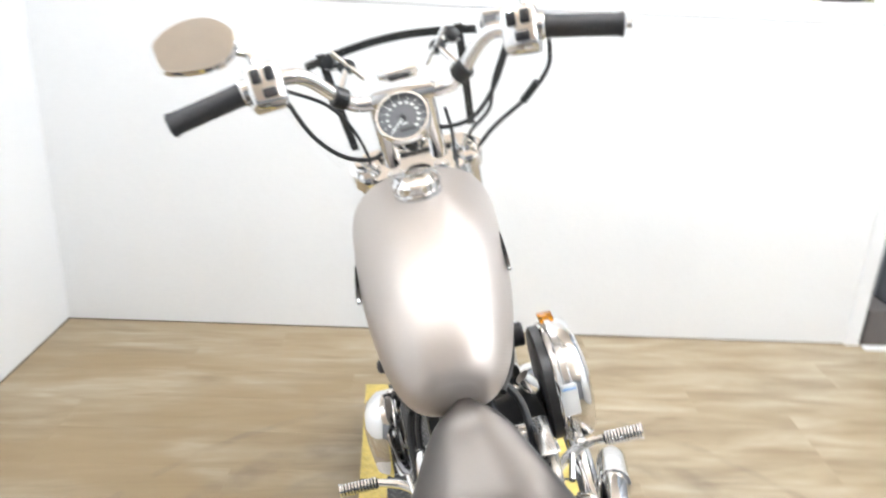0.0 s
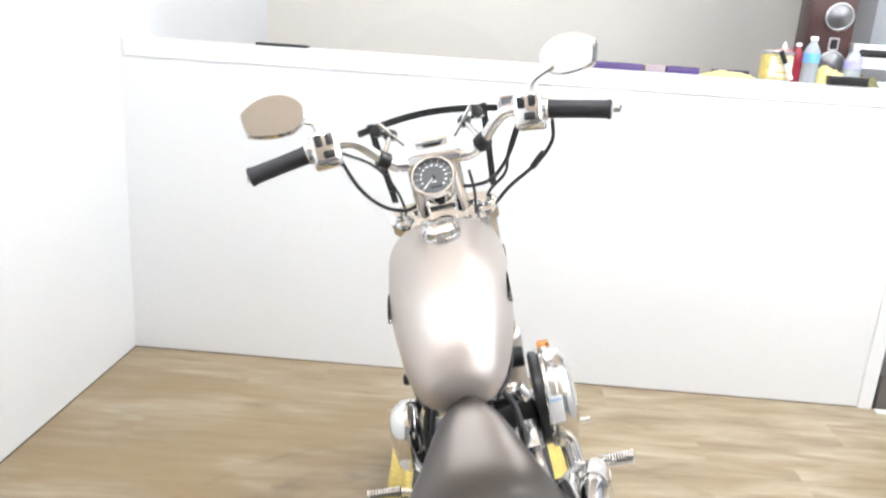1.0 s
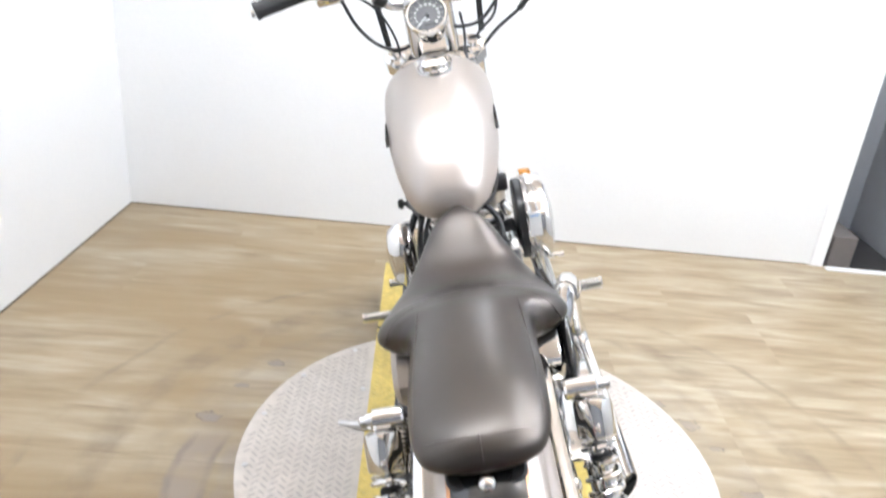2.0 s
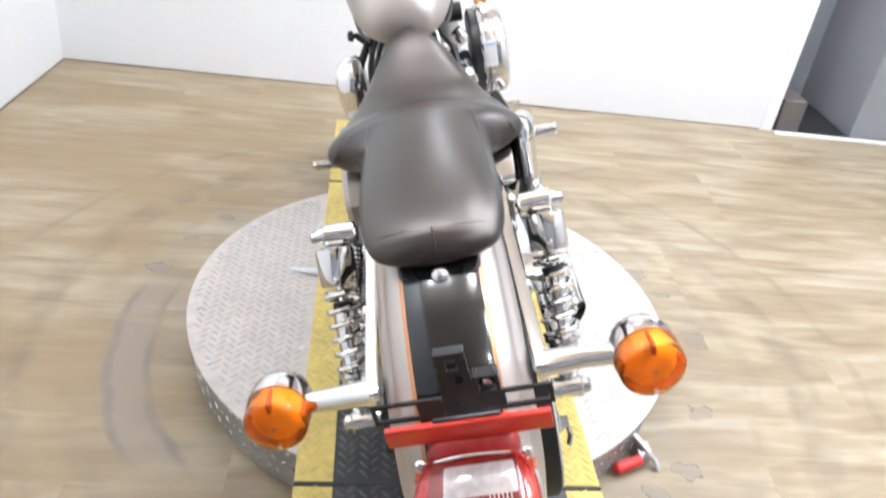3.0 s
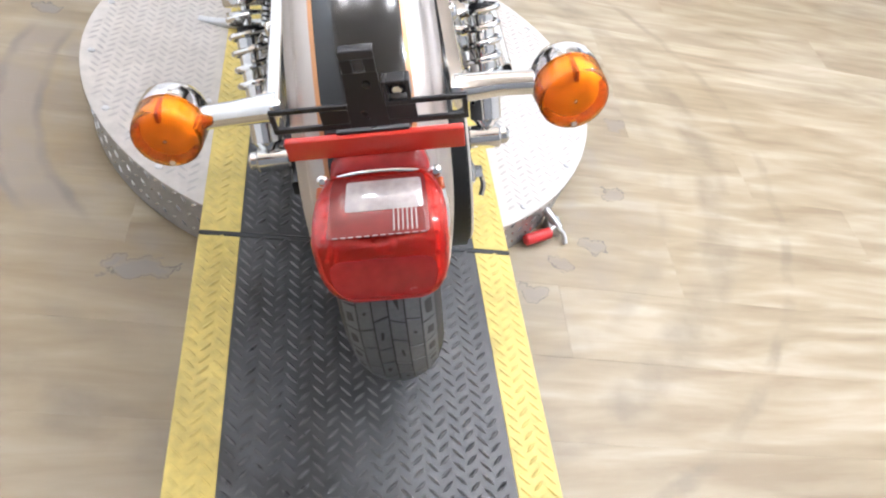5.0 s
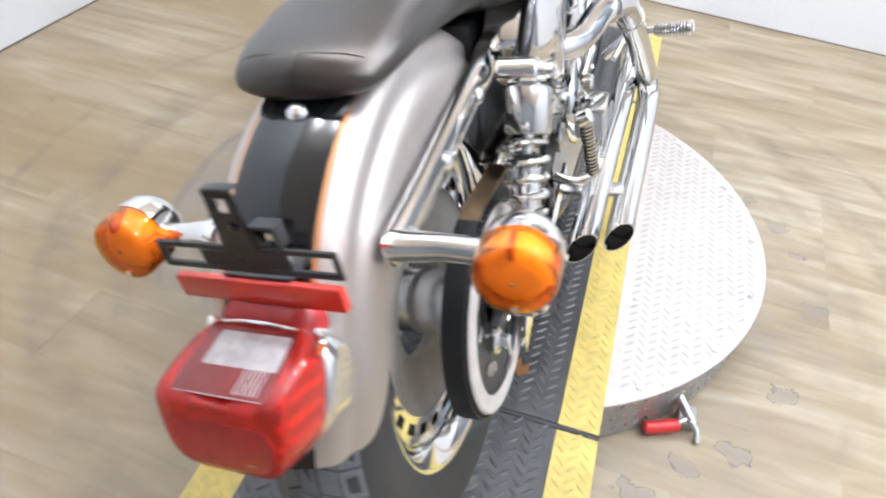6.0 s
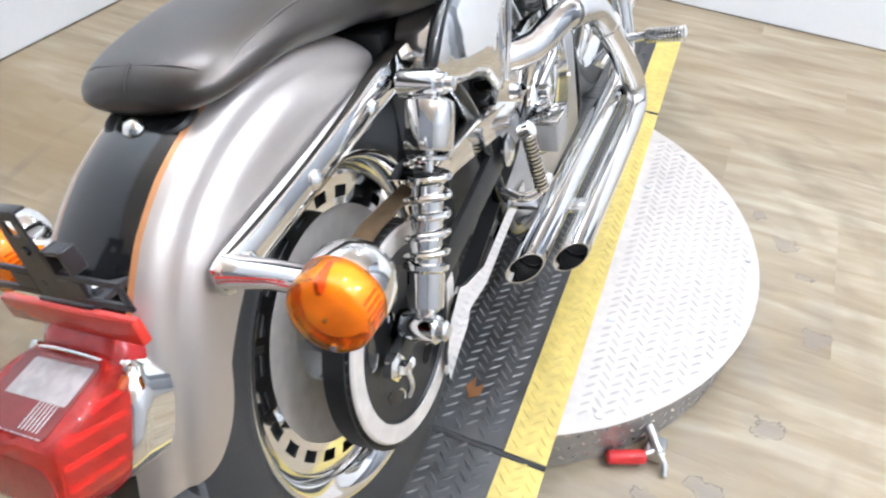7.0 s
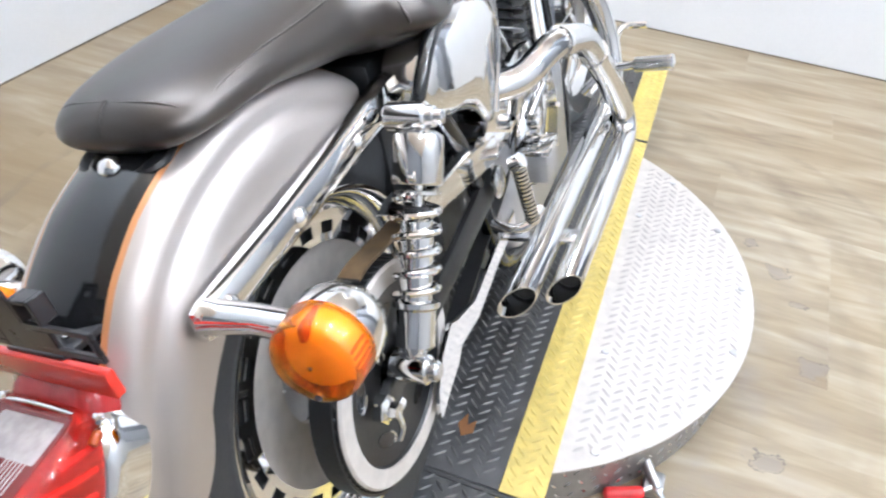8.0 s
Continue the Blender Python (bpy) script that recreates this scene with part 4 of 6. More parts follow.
    part("body", disc_profile(new_bm(), [(0.016, 0.012), (0.024, 0.019), (0.028, 0.0235), (0.070, 0.0235), (0.074, 0.0285), (0.080, 0.0285), (0.082, 0.0195), (0.172, 0.0195), (0.176, 0.016), (0.178, 0.0065), (0.225, 0.0065)], m, 32), CHROME, shock)
    part("cover", disc_profile(new_bm(), [(0.212, 0.020), (0.213, 0.0285), (0.216, 0.0300), (0.262, 0.0300), (0.268, 0.0285), (0.272, 0.022), (0.274, 0.01)], m, 32), CHROME, shock, "chrome upper shock cover")
    part("collar", disc_profile(new_bm(), [(0.201, 0.020), (0.202, 0.0270), (0.206, 0.0270), (0.208, 0.012)], m, 32), CHROME_DULL, shock)
    part("bump_rubber", disc_profile(new_bm(), [(0.176, 0.013), (0.178, 0.0165), (0.186, 0.0165), (0.188, 0.012)], m, 20), RUBBER, shock)
    turns, pts = 5.3, []
    for k in range(int(turns * 20) + 1):
        a = 2 * math.pi * k / 20
        pts.append(m @ V((0.0258 * math.cos(a), 0.0258 * math.sin(a), 0.085 + 0.116 * k / (turns * 20))))
    part("spring", tube(new_bm(), pts, 0.0044, 8, 1), CHROME, shock, "chrome coil spring")
    part("lower_eye", rod(new_bm(), lo - V((s * 0.03, 0, 0)), lo + V((s * 0.020, 0, 0)), 0.018, 24, 0.003), CHROME, shock)
    part("upper_eye", rod(new_bm(), hi - V((s * 0.040, 0, 0)), hi + V((s * 0.012, 0, 0)), 0.017, 24, 0.003), CHROME, shock)
    part("lower_nut", disc_profile(new_bm(), [(0, 0.013), (0.009, 0.013), (0.013, 0.009)], to_axis(lo + V((s * 0.02, 0, 0)), (s, 0, 0)), 20), CHROME_DULL, shock)
    part("upper_stud", disc_profile(new_bm(), [(0, 0.013), (0.008, 0.012), (0.009, 0.009), (0.018, 0.008), (0.020, 0.005)], to_axis(hi + V((s * 0.012, 0, 0)), (s, 0, 0)), 20), CHROME_DULL, shock)

# number-plate bracket with reflector
bracket = part("plate_bracket", loft(new_bm(), [[V((x, y, z)) for x, y in ((-w, -0.447), (w, -0.447), (w, -0.4445), (-w, -0.4445))] for z, w in ((0.612, 0.024), (0.628, 0.0185), (0.655, 0.0160), (0.672, 0.0155))]), PLASTIC, bike, "black number-plate bracket without a plate", 30)
for s in (1, -1):
    for lo, hi in (((0.018, -0.4475, 0.612), (0.092, -0.4435, 0.618)), ((0.018, -0.4475, 0.634), (0.092, -0.4435, 0.639)), ((0.087, -0.4475, 0.618), (0.092, -0.4435, 0.634)), ((0.018, -0.4475, 0.618), (0.045, -0.4435, 0.634))):
        a, b = (V((s * lo[0], *lo[1:])), V((s * hi[0], *hi[1:])))
        part("slot_bar", box(new_bm(), (min(a.x, b.x), a.y, a.z), (max(a.x, b.x), b.y, b.z), 0.0006, seg=1), PLASTIC, bracket)
for lo, hi in (((-0.0155, -0.447, 0.6715), (-0.005, -0.4445, 0.686)), ((0.005, -0.447, 0.6715), (0.0155, -0.4445, 0.686)), ((-0.0155, -0.447, 0.6855), (0.0155, -0.4445, 0.694))):
    part("tongue_tip", box(new_bm(), lo, hi, 0.0008, seg=1), PLASTIC, bracket)
part("tip", box(new_bm(), (-0.0150, -0.4465, 0.6915), (0.0150, -0.436, 0.6945), 0.0008), PLASTIC, bracket)
part("bolt", bolt(new_bm(), (0.004, -0.447, 0.660), (0, -1, 0), 0.004, 0.003), BLACK_GLOSS, bracket)
for lo, hi in (((0.017, -0.447, 0.638), (0.021, -0.432, 0.660)), ((0.038, -0.447, 0.638), (0.042, -0.432, 0.660)), ((0.021, -0.447, 0.656), (0.038, -0.432, 0.660)), ((0.021, -0.436, 0.638), (0.038, -0.432, 0.656))):
    part("bolt_box", box(new_bm(), lo, hi, 0.0008, seg=1), PLASTIC, bracket)
part("box_bolt", bolt(new_bm(), (0.029, -0.436, 0.646), (0, -1, 0), 0.0055, 0.005), CHROME, bracket)
part("foot", box(new_bm(), (-0.035, -0.4445, 0.600), (0.035, -0.405, 0.606), 0.001), PLASTIC, bracket)
part("foot_bolt", bolt(new_bm(), (0.022, -0.425, 0.606), (0, 0, 1), 0.006, 0.005), CHROME, bracket)
part("foot_bolt", bolt(new_bm(), (-0.022, -0.425, 0.606), (0, 0, 1), 0.006, 0.005), CHROME, bracket)
part("reflector", box(new_bm(), (-0.086, -0.4505, 0.580), (0.086, -0.4415, 0.603), 0.0015), RED_BRIGHT, bracket, "long bright red reflector strip")
bracket.matrix_basis = Matrix.Translation((0, -0.436, 0.59)) @ pose(0, 0, 0, 0, -3.5, -4.5) @ Matrix.Translation((0, 0.443, -0.59))

# tail lamp: u down along the fender, v out from it
LT, LR = 148.0, 0.350
er = V((0, math.cos(radians(LT)), math.sin(radians(LT))))
et = V((0, -math.sin(radians(LT)), math.cos(radians(LT))))
lamp = new("tail_lamp")
lamp.parent = bike
lamp["label"] = "red tail lamp with clear top window on a chrome base"


def lamp_at(x, u, v):
    return V((x * (1 - 0.13 * min(1.2, ((u + 0.008) / 0.055) ** 2)), AY, AZ)) + er * (LR + v) + et * (1.10 * u)


def face_height(u):
    """The lens face: highest along an edge below its middle, falling to both ends."""
    return np.interp(u, (-0.060, -0.047, -0.010, -0.004, 0.044, 0.052, 0.060), (0.018, 0.030, 0.078, 0.081, 0.066, 0.058, 0.046))


def fine_rect(w, h, r, seg=6, cuts=8):
    """A rounded outline whose straight edges are cut up, so that it can follow the face."""
    pts = round_rect(w, h, r, seg)
    out = []
    for i, (x, u) in enumerate(pts):
        out.append((x, u))
        if (i + 1) % (len(pts) // 4) == 0:
            nx, nu = pts[(i + 1) % len(pts)]
            out += [(x + (nx - x) * k / cuts, u + (nu - u) * k / cuts) for k in range(1, cuts)]
    return out


def lamp_ring(v, w, h, r, du=0.0):
    return [lamp_at(x, u + du, v) for x, u in fine_rect(w, h, r)]


def face_ring(w, h, r, off=0.0):
    return [lamp_at(x, u, face_height(u) + off) for x, u in fine_rect(w, h, r)]


part("base", loft(new_bm(), [lamp_ring(-0.022, 0.060, 0.052, 0.043, -0.006), lamp_ring(0.000, 0.062, 0.054, 0.043, -0.006), lamp_ring(0.008, 0.0625, 0.0545, 0.043, -0.006), lamp_ring(0.014, 0.061, 0.053, 0.042, -0.006), lamp_ring(0.017, 0.058, 0.050, 0.04, -0.006), lamp_ring(0.017, 0.056, 0.046, 0.036, -0.004)]), CHROME, lamp, "chrome lamp base")
shell = [lamp_ring(0.008, 0.0555, 0.0500, 0.034), lamp_ring(0.018, 0.0585, 0.0525, 0.034), face_ring(0.0605, 0.0548, 0.031, -0.010), face_ring(0.0600, 0.0542, 0.030, -0.005), face_ring(0.0585, 0.053, 0.028, -0.0012),
         face_ring(0.055, 0.0495, 0.025, 0.0), face_ring(0.03, 0.03, 0.012, 0.0), face_ring(0.0006, 0.0006, 0.0003, 0.0),
         face_ring(0.0006, 0.0006, 0.0003, -0.003), face_ring(0.03, 0.03, 0.012, -0.003), face_ring(0.052, 0.0465, 0.023, -0.003), face_ring(0.0560, 0.0505, 0.028, -0.006), lamp_ring(0.018, 0.0555, 0.0495, 0.031), lamp_ring(0.008, 0.0525, 0.0470, 0.031)]
lens = part("lens", loft(new_bm(), shell + [shell[0]], (False, False)), RED, lamp, "glossy translucent red plastic lens", 40)
lens.visible_shadow = False
part("bowl", loft(new_bm(), [lamp_ring(0.012, 0.050, 0.045, 0.030), lamp_ring(0.019, 0.050, 0.045, 0.030), lamp_ring(0.021, 0.044, 0.039, 0.026), lamp_ring(0.019, 0.020, 0.018, 0.012)]), CHROME_DULL, lamp, "silvered bowl behind the lens", 50)
part("bulb", disc_profile(new_bm(), [(0.0, 0.008), (0.012, 0.008), (0.016, 0.011), (0.026, 0.012), (0.034, 0.008), (0.036, 0.001)], to_axis(lamp_at(0, 0.006, 0.020), er), 20), CLEAR_LENS, lamp, "glass bulb")


def lamp_patch(x0, x1, u0, u1, r, depth=0.0018):
    cx, cu = (x0 + x1) / 2, (u0 + u1) / 2
    rings = []
    for dv, k in ((-0.002, 1.0), (depth * 0.7, 1.0), (depth, 0.95)):
        rings.append([lamp_at(cx + x * k, u * k + cu, face_height(u * k + cu) + dv) for x, u in fine_rect((x1 - x0) / 2, (u1 - u0) / 2, r, 4)])
    return loft(new_bm(), rings)


border = part("window_border", lamp_patch(-0.045, 0.045, -0.0475, -0.0090, 0.004, 0.0008), ROSE_LENS, lens, "rose-tinted border of the window")
window = part("window", lamp_patch(-0.030, 0.041, -0.0450, -0.0255, 0.002, 0.0016), CLEAR_LENS, border, "clear white lens window")
for k in range(12):
    part("window_dash", rod(new_bm(), lamp_at(-0.040 + 0.007 * k, -0.0098, face_height(-0.0098) + 0.0010), lamp_at(-0.0355 + 0.007 * k, -0.0098, face_height(-0.0098) + 0.0010), 0.0006, 6), CLEAR_LENS, border)
for k in range(6):
    part("window_rib", rod(new_bm(), lamp_at(0.014 + 0.004 * k, -0.0260, face_height(-0.0260) + 0.0010), lamp_at(0.014 + 0.004 * k, -0.0120, face_height(-0.0120) + 0.0010), 0.0006, 6), CLEAR_LENS, border)
part("lower_panel", lamp_patch(-0.050, 0.050, 0.010, 0.046, 0.014, 0.0006), RED_PRISM, lens, "red prism reflector panel")
for s in (1, -1):
    for k in range(4):
        u = -0.026 + 0.016 * k
        part("inner_rib", rod(new_bm(), lamp_at(s * 0.0525, u - 0.005, 0.020), lamp_at(s * 0.0510, u + 0.005, face_height(u) - 0.010), 0.0026, 8), RED_BRIGHT, lens)
lamp.matrix_basis = Matrix.Translation((0, -0.48, 0.52)) @ pose(0, 0, 0, 0, -2.5, -3) @ Matrix.Translation((0, 0.48, -0.52))
part("neck", loft(new_bm(), [lamp_ring(-0.03, 0.051, 0.018, 0.017, -0.054), lamp_ring(0.008, 0.051, 0.018, 0.017, -0.053), lamp_ring(0.016, 0.049, 0.0165, 0.0155, -0.052), lamp_ring(0.021, 0.043, 0.013, 0.012, -0.051), lamp_ring(0.023, 0.032, 0.006, 0.0055, -0.050)]), RED_PRISM, lamp, "dark red lamp neck")
part("neck_trim", tube(new_bm(), [lamp_at(x, -0.0525 + 2.2 * x * x, 0.030 - 3.0 * x * x) for x in (-0.040, -0.025, -0.010, 0.010, 0.025, 0.040)], 0.0018, 8), CHROME, lamp, "thin chrome line above the lens")
for s in (1, -1):
    part("lamp_screw", disc_profile(new_bm(), [(0, 0.0055), (0.004, 0.0055), (0.006, 0.003)], to_axis(lamp_at(s * 0.056, -0.046, 0.016), er), 14), CHROME, lamp)
    part("side_marker", rod(new_bm(), lamp_at(s * 0.058, -0.040, 0.020), lamp_at(s * 0.058, -0.032, 0.026), 0.0035, 10), AMBER_DARK, lamp, "small amber marker")


# wheels
def wheel(name, y, z, tyre_r, tyre_w, rim_r, label, rear):
    w = new(name)
    w.parent = bike
    w["label"] = label
    m = to_axis((0, y, z), (1, 0, 0))
    half = tyre_w / 2
    prof = []
    for k in range(25):
        a = radians(-125 + 250 * k / 24)
        prof.append((half * math.sin(a), tyre_r - half * 0.98 + half * 0.98 * math.cos(a) if abs(a) < 1.6 else rim_r + 0.006 + (tyre_r - half * 0.98 - rim_r - 0.006) * (2.18 - abs(a)) / 0.58))
    tyre = part("tyre", disc_profile(new_bm(), prof + [(0.03, rim_r), (-0.03, rim_r)], m, 96, True), RUBBER, w, "black rubber tyre", 60)
    bm = new_bm()
    # tread grooves: slanted slots and two rings between raised paler blocks, shade painted dark
    count = 22
    for k in range(count):
        a0 = 2 * math.pi * k / count
        for s in (1, -1):
            for xa, xb, skew, d0, d1 in ((0.0010, 0.0185, 0.03, 0.004, 0.170), (0.0010, 0.0185, 0.03, 0.182, 0.277), (0.0205, 0.0375, 0.03, 0.075, 0.180), (0.0205, 0.0375, 0.03, 0.192, 0.350), (0.0395, 0.056, 0.02, 0.110, 0.245), (0.0395, 0.056, 0.02, 0.258, 0.385)):
                quad = []
                for xx, da in ((xa, d0), (xb, d0 + skew), (xb, d1 + skew), (xa, d1)):
                    a = a0 + da + (0.157 if s < 0 else 0)
                    aa = math.asin(min(0.98, xx / half))
                    rr = tyre_r - half * 0.98 + half * 0.98 * math.cos(aa)
                    quad.append((s * xx, rr, a))
                lo = [bm.verts.new(m @ V((r * math.cos(a), r * math.sin(a), x))) for x, r, a in quad]
                hi = [bm.verts.new(m @ V(((r + 0.0018) * math.cos(a), (r + 0.0018) * math.sin(a), x))) for x, r, a in quad]
                bm.faces.new(hi)
                for i in range(4):
                    bm.faces.new((lo[i], lo[(i + 1) % 4], hi[(i + 1) % 4], hi[i]))
    tagged(part("tread_pattern", bm, TYRE, tyre, "", 20), kind="stuff")
    hw = 0.056 if rear else 0.036
    part("rim", disc_profile(new_bm(), [(-hw, rim_r + 0.010), (-hw, rim_r + 0.004), (-hw + 0.008, rim_r - 0.004), (-hw + 0.018, rim_r - 0.018), (-0.012, rim_r - 0.022), (0.012, rim_r - 0.022), (hw - 0.018, rim_r - 0.018),
                                        (hw - 0.008, rim_r - 0.004), (hw, rim_r + 0.004), (hw, rim_r + 0.010), (hw - 0.006, rim_r + 0.012), (-hw + 0.006, rim_r + 0.012)], m, 96, True), CHROME, w, "chrome wheel rim", 50)
    return w, m


WY, WZ = -0.120, 0.322  # wheel middle
rear, rm = wheel("rear_wheel", WY, WZ, 0.342, 0.132, 0.218, "rear wheel with slotted chrome rim and grey disc", True)
# slotted outer ring and dished disc on both sides
for s in (1, -1):
    bm = new_bm()
    slots, r0, r1, r2 = 24, 0.190, 0.160, 0.176
    x0 = s * 0.026
    for k in range(slots):
        a0, a1, a2 = 2 * math.pi * k / slots, 2 * math.pi * (k + 0.55) / slots, 2 * math.pi * (k + 1) / slots

        def plate(ra, rb, aa, ab):
            steps = 3
            for d in range(steps):
                b0, b1 = aa + (ab - aa) * d / steps, aa + (ab - aa) * (d + 1) / steps
                p = [rm @ V((r * math.cos(b), r * math.sin(b), x)) for x in (x0, x0 - s * 0.004) for r, b in ((ra, b0), (rb, b0), (rb, b1), (ra, b1))]
                v = [bm.verts.new(q) for q in p]
                for f in ((0, 1, 2, 3), (7, 6, 5, 4), (0, 4, 5, 1), (2, 6, 7, 3)) + (((1, 5, 6, 2), (3, 7, 4, 0))):
                    bm.faces.new([v[i] for i in f])
        plate(0.197, 0.183, a0, a2)
        plate(0.168, 0.158, a0, a2)
        plate(0.183, 0.168, a1, a2)
    bmesh.ops.remove_doubles(bm, verts=bm.verts, dist=1e-4)
    part("slotted_ring", bm, CHROME, rear, "chrome ring with rectangular slots", 20)
part("wheel_disc", disc_profile(new_bm(), [(-0.023, 0.161), (-0.012, 0.140), (-0.007, 0.08), (0.007, 0.08), (0.012, 0.140), (0.023, 0.161), (0.019, 0.163), (-0.019, 0.163)], rm, 64, True), PLATE_WHITE, rear, "light grey dished wheel disc")
# black ring behind the slots paints their shaded depth
part("inner_ring", disc_profile(new_bm(), [(-0.016, 0.188), (0.016, 0.188), (0.016, 0.163), (-0.016, 0.163)], rm, 64, True), BLACK_MATT, rear)
part("hub", disc_profile(new_bm(), [(-0.06, 0.035), (-0.05, 0.045), (0.05, 0.045), (0.07, 0.04), (0.075, 0.03)], rm, 32), CHROME_DULL, rear)
pul = part("drive_pulley", disc_profile(new_bm(), [(0.086, 0.134), (0.088, 0.143), (0.120, 0.143), (0.122, 0.141), (0.122, 0.116), (0.118, 0.114), (0.112, 0.06), (0.112, 0.03), (0.086, 0.03)], rm, 72), BLACK_MATT, rear, "black toothed drive pulley")
part("pulley_ring", disc_profile(new_bm(), [(0.116, 0.116), (0.1245, 0.117), (0.1245, 0.139), (0.122, 0.142), (0.116, 0.142)], rm, 72, True), PLATE_WHITE, pul, "light grey pulley ring")
for k in range(5):
    a = 2 * math.pi * k / 5 + 0.2
    mm = rm @ Matrix.Rotation(a, 4, "Z") @ Matrix.Translation((0.084, 0, 0.1145))
    part("pulley_slot", slab(new_bm(), [(0.010 * math.cos(q), 0.021 * math.sin(q)) for q in np.linspace(0, 2 * math.pi, 16, endpoint=False)], mm, 0.002, 0.0005), BLACK_GLOSS, pul, "dark oval slot")
    part("slot_edge", tube(new_bm(), [mm @ V((0.011 * math.cos(q), 0.022 * math.sin(q), 0.002)) for q in np.linspace(1.2, 3.0, 6)], 0.002, 6, 2), CHROME, pul, "polished slot edge")
    part("pulley_bolt", bolt(new_bm(), rm @ Matrix.Rotation(a + 0.6, 4, "Z") @ V((0.050, 0, 0.112)), (1, 0, 0), 0.009, 0.008), CHROME, pul)
bm = new_bm()
for k in range(64):
    a = 2 * math.pi * k / 64
    box(bm, (0.139, -0.0035, 0.088), (0.1442, 0.0035, 0.119), 0.001, rm @ Matrix.Rotation(a, 4, "Z"), 1)
tagged(part("tooth_pattern", bm, BLACK_MATT, pul), kind="stuff")
part("axle", rod(new_bm(), (-0.15, WY, WZ), (0.125, WY, WZ), 0.011), CHROME_DULL, rear)
part("axle_nut", disc_profile(new_bm(), [(0, 0.019), (0.012, 0.019), (0.016, 0.014), (0.017, 0.011), (0.027, 0.010)], to_axis((0.120, AY - 0.012, AZ), (1, 0, 0)), 6), CHROME, rear, "chrome axle nut")
part("axle_clip", tube(new_bm(), [(0.142, AY - 0.012, AZ + 0.004), (0.148, AY - 0.016, AZ - 0.02), (0.144, AY - 0.024, AZ - 0.036)], 0.004, 8), CHROME, rear)
part("brake_disc", disc_profile(new_bm(), [(-0.075, 0.145), (-0.0695, 0.145), (-0.0695, 0.07), (-0.075, 0.07)], rm, 64, True), STEEL, rear)

front, fm = wheel("front_wheel", FY, FZ, 0.328, 0.100, 0.24, "front wheel with chrome rim", False)
part("hub", disc_profile(new_bm(), [(-0.065, 0.03), (-0.055, 0.045), (0.055, 0.045), (0.065, 0.03)], fm, 32), CHROME, front)
bm = new_bm()
for k in range(20):
    a = 2 * math.pi * k / 20
    s = 1 if k % 2 else -1
    part("spoke", rod(new_bm(), fm @ V((0.04 * math.cos(a), 0.04 * math.sin(a), s * 0.045)), fm @ V((0.226 * math.cos(a + 0.5 * s), 0.226 * math.sin(a + 0.5 * s), 0)), 0.002, 6), CHROME, front)
part("brake_disc", disc_profile(new_bm(), [(0.07, 0.145), (0.075, 0.145), (0.075, 0.07), (0.07, 0.07)], fm, 64, True), STEEL, front)
bm = new_bm()
rings = []
for k in range(25):
    a = radians(20 + 130 * k / 24)
    cols = [(-0.068, 0.325), (-0.066, 0.345), (-0.05, 0.358), (0, 0.364), (0.05, 0.358), (0.066, 0.345), (0.068, 0.325)]
    cols = cols + [(x * 0.96, r - 0.003) for x, r in cols[::-1]]
    rings.append([V((x, FY + r * math.cos(a), FZ + r * math.sin(a))) for x, r in cols])
part("front_fender", loft(bm, rings), SILVER, bike, "silver front fender", 45)

# swing arm, belt and guards
for s in (1, -1):
    bm = new_bm()
    rings = []
    for y, z, h in ((0.27, 0.37, 0.026), (0.10, 0.348, 0.022), (-0.08, 0.330, 0.019), (-0.165, AZ, 0.016), (-0.180, AZ, 0.012)):
        rings.append([V((s * (0.130 + dx * 0.007), y, z + dz * h)) for dx, dz in ((-1, -0.8), (-0.7, -1), (0.7, -1), (1, -0.8), (1, 0.8), (0.7, 1), (-0.7, 1), (-1, 0.8))])
    part("swing_arm", loft(bm, rings), BLACK_MATT, bike, "black swing arm", 30)
    part("pivot_cap", disc_profile(new_bm(), [(0, 0.026), (0.006, 0.026), (0.010, 0.020), (0.011, 0.006)], to_axis((s * 0.144, 0.262, 0.375), (s, 0, 0)), 24), CHROME_DULL, bike)
bm = new_bm()
prof = []
for k in range(40):
    a = radians(78 + 204 * k / 39)
    prof.append((WY + 0.153 * math.cos(a), WZ - 0.002 + 0.150 * math.sin(a)))
for k in range(20):
    a = radians(-78 + 156 * k / 19)
    prof.append((0.36 + 0.058 * math.cos(a), 0.36 + 0.058 * math.sin(a)))
rings = []
for i, (y, z) in enumerate(prof):
    p, q = prof[i - 1], prof[(i + 1) % len(prof)]
    d = V((0, q[0] - p[0], q[1] - p[1])).normalized()
    nrm = V((0, d.z, -d.y))
    c = V((0, y, z))
    rings.append([c + V((0.091, 0, 0)), c + V((0.119, 0, 0)), c + V((0.119, 0, 0)) + nrm * 0.004, c + V((0.091, 0, 0)) + nrm * 0.004])
loft(bm, rings + [rings[0]], (False, False))
# brown on the upper run only, black elsewhere
for f in bm.faces:
    c = f.calc_center_median()
    f.material_index = 1 if c.z > 0.40 and c.y > -0.14 else 0
part("drive_belt", bm, [BLACK_MATT, BELT], bike, "black toothed drive belt with a brown top run", 30)
bm = new_bm()
rings = []
for y, z, h in ((-0.075, 0.200, 0.008), (-0.066, 0.214, 0.020), (-0.035, 0.238, 0.032), (0.01, 0.255, 0.036), (0.03, 0.258, 0.022), (0.105, 0.244, 0.016), (0.22, 0.262, 0.015), (0.33, 0.275, 0.014)):
    rings.append([V((x, y, z + dz * h)) for x, dz in ((0.137, -1), (0.143, -1), (0.143, 1), (0.137, 1))])
part("debris_guard", loft(bm, rings), CHROME, bike, "chrome lower belt guard", 30)
bm = new_bm()
rings = []
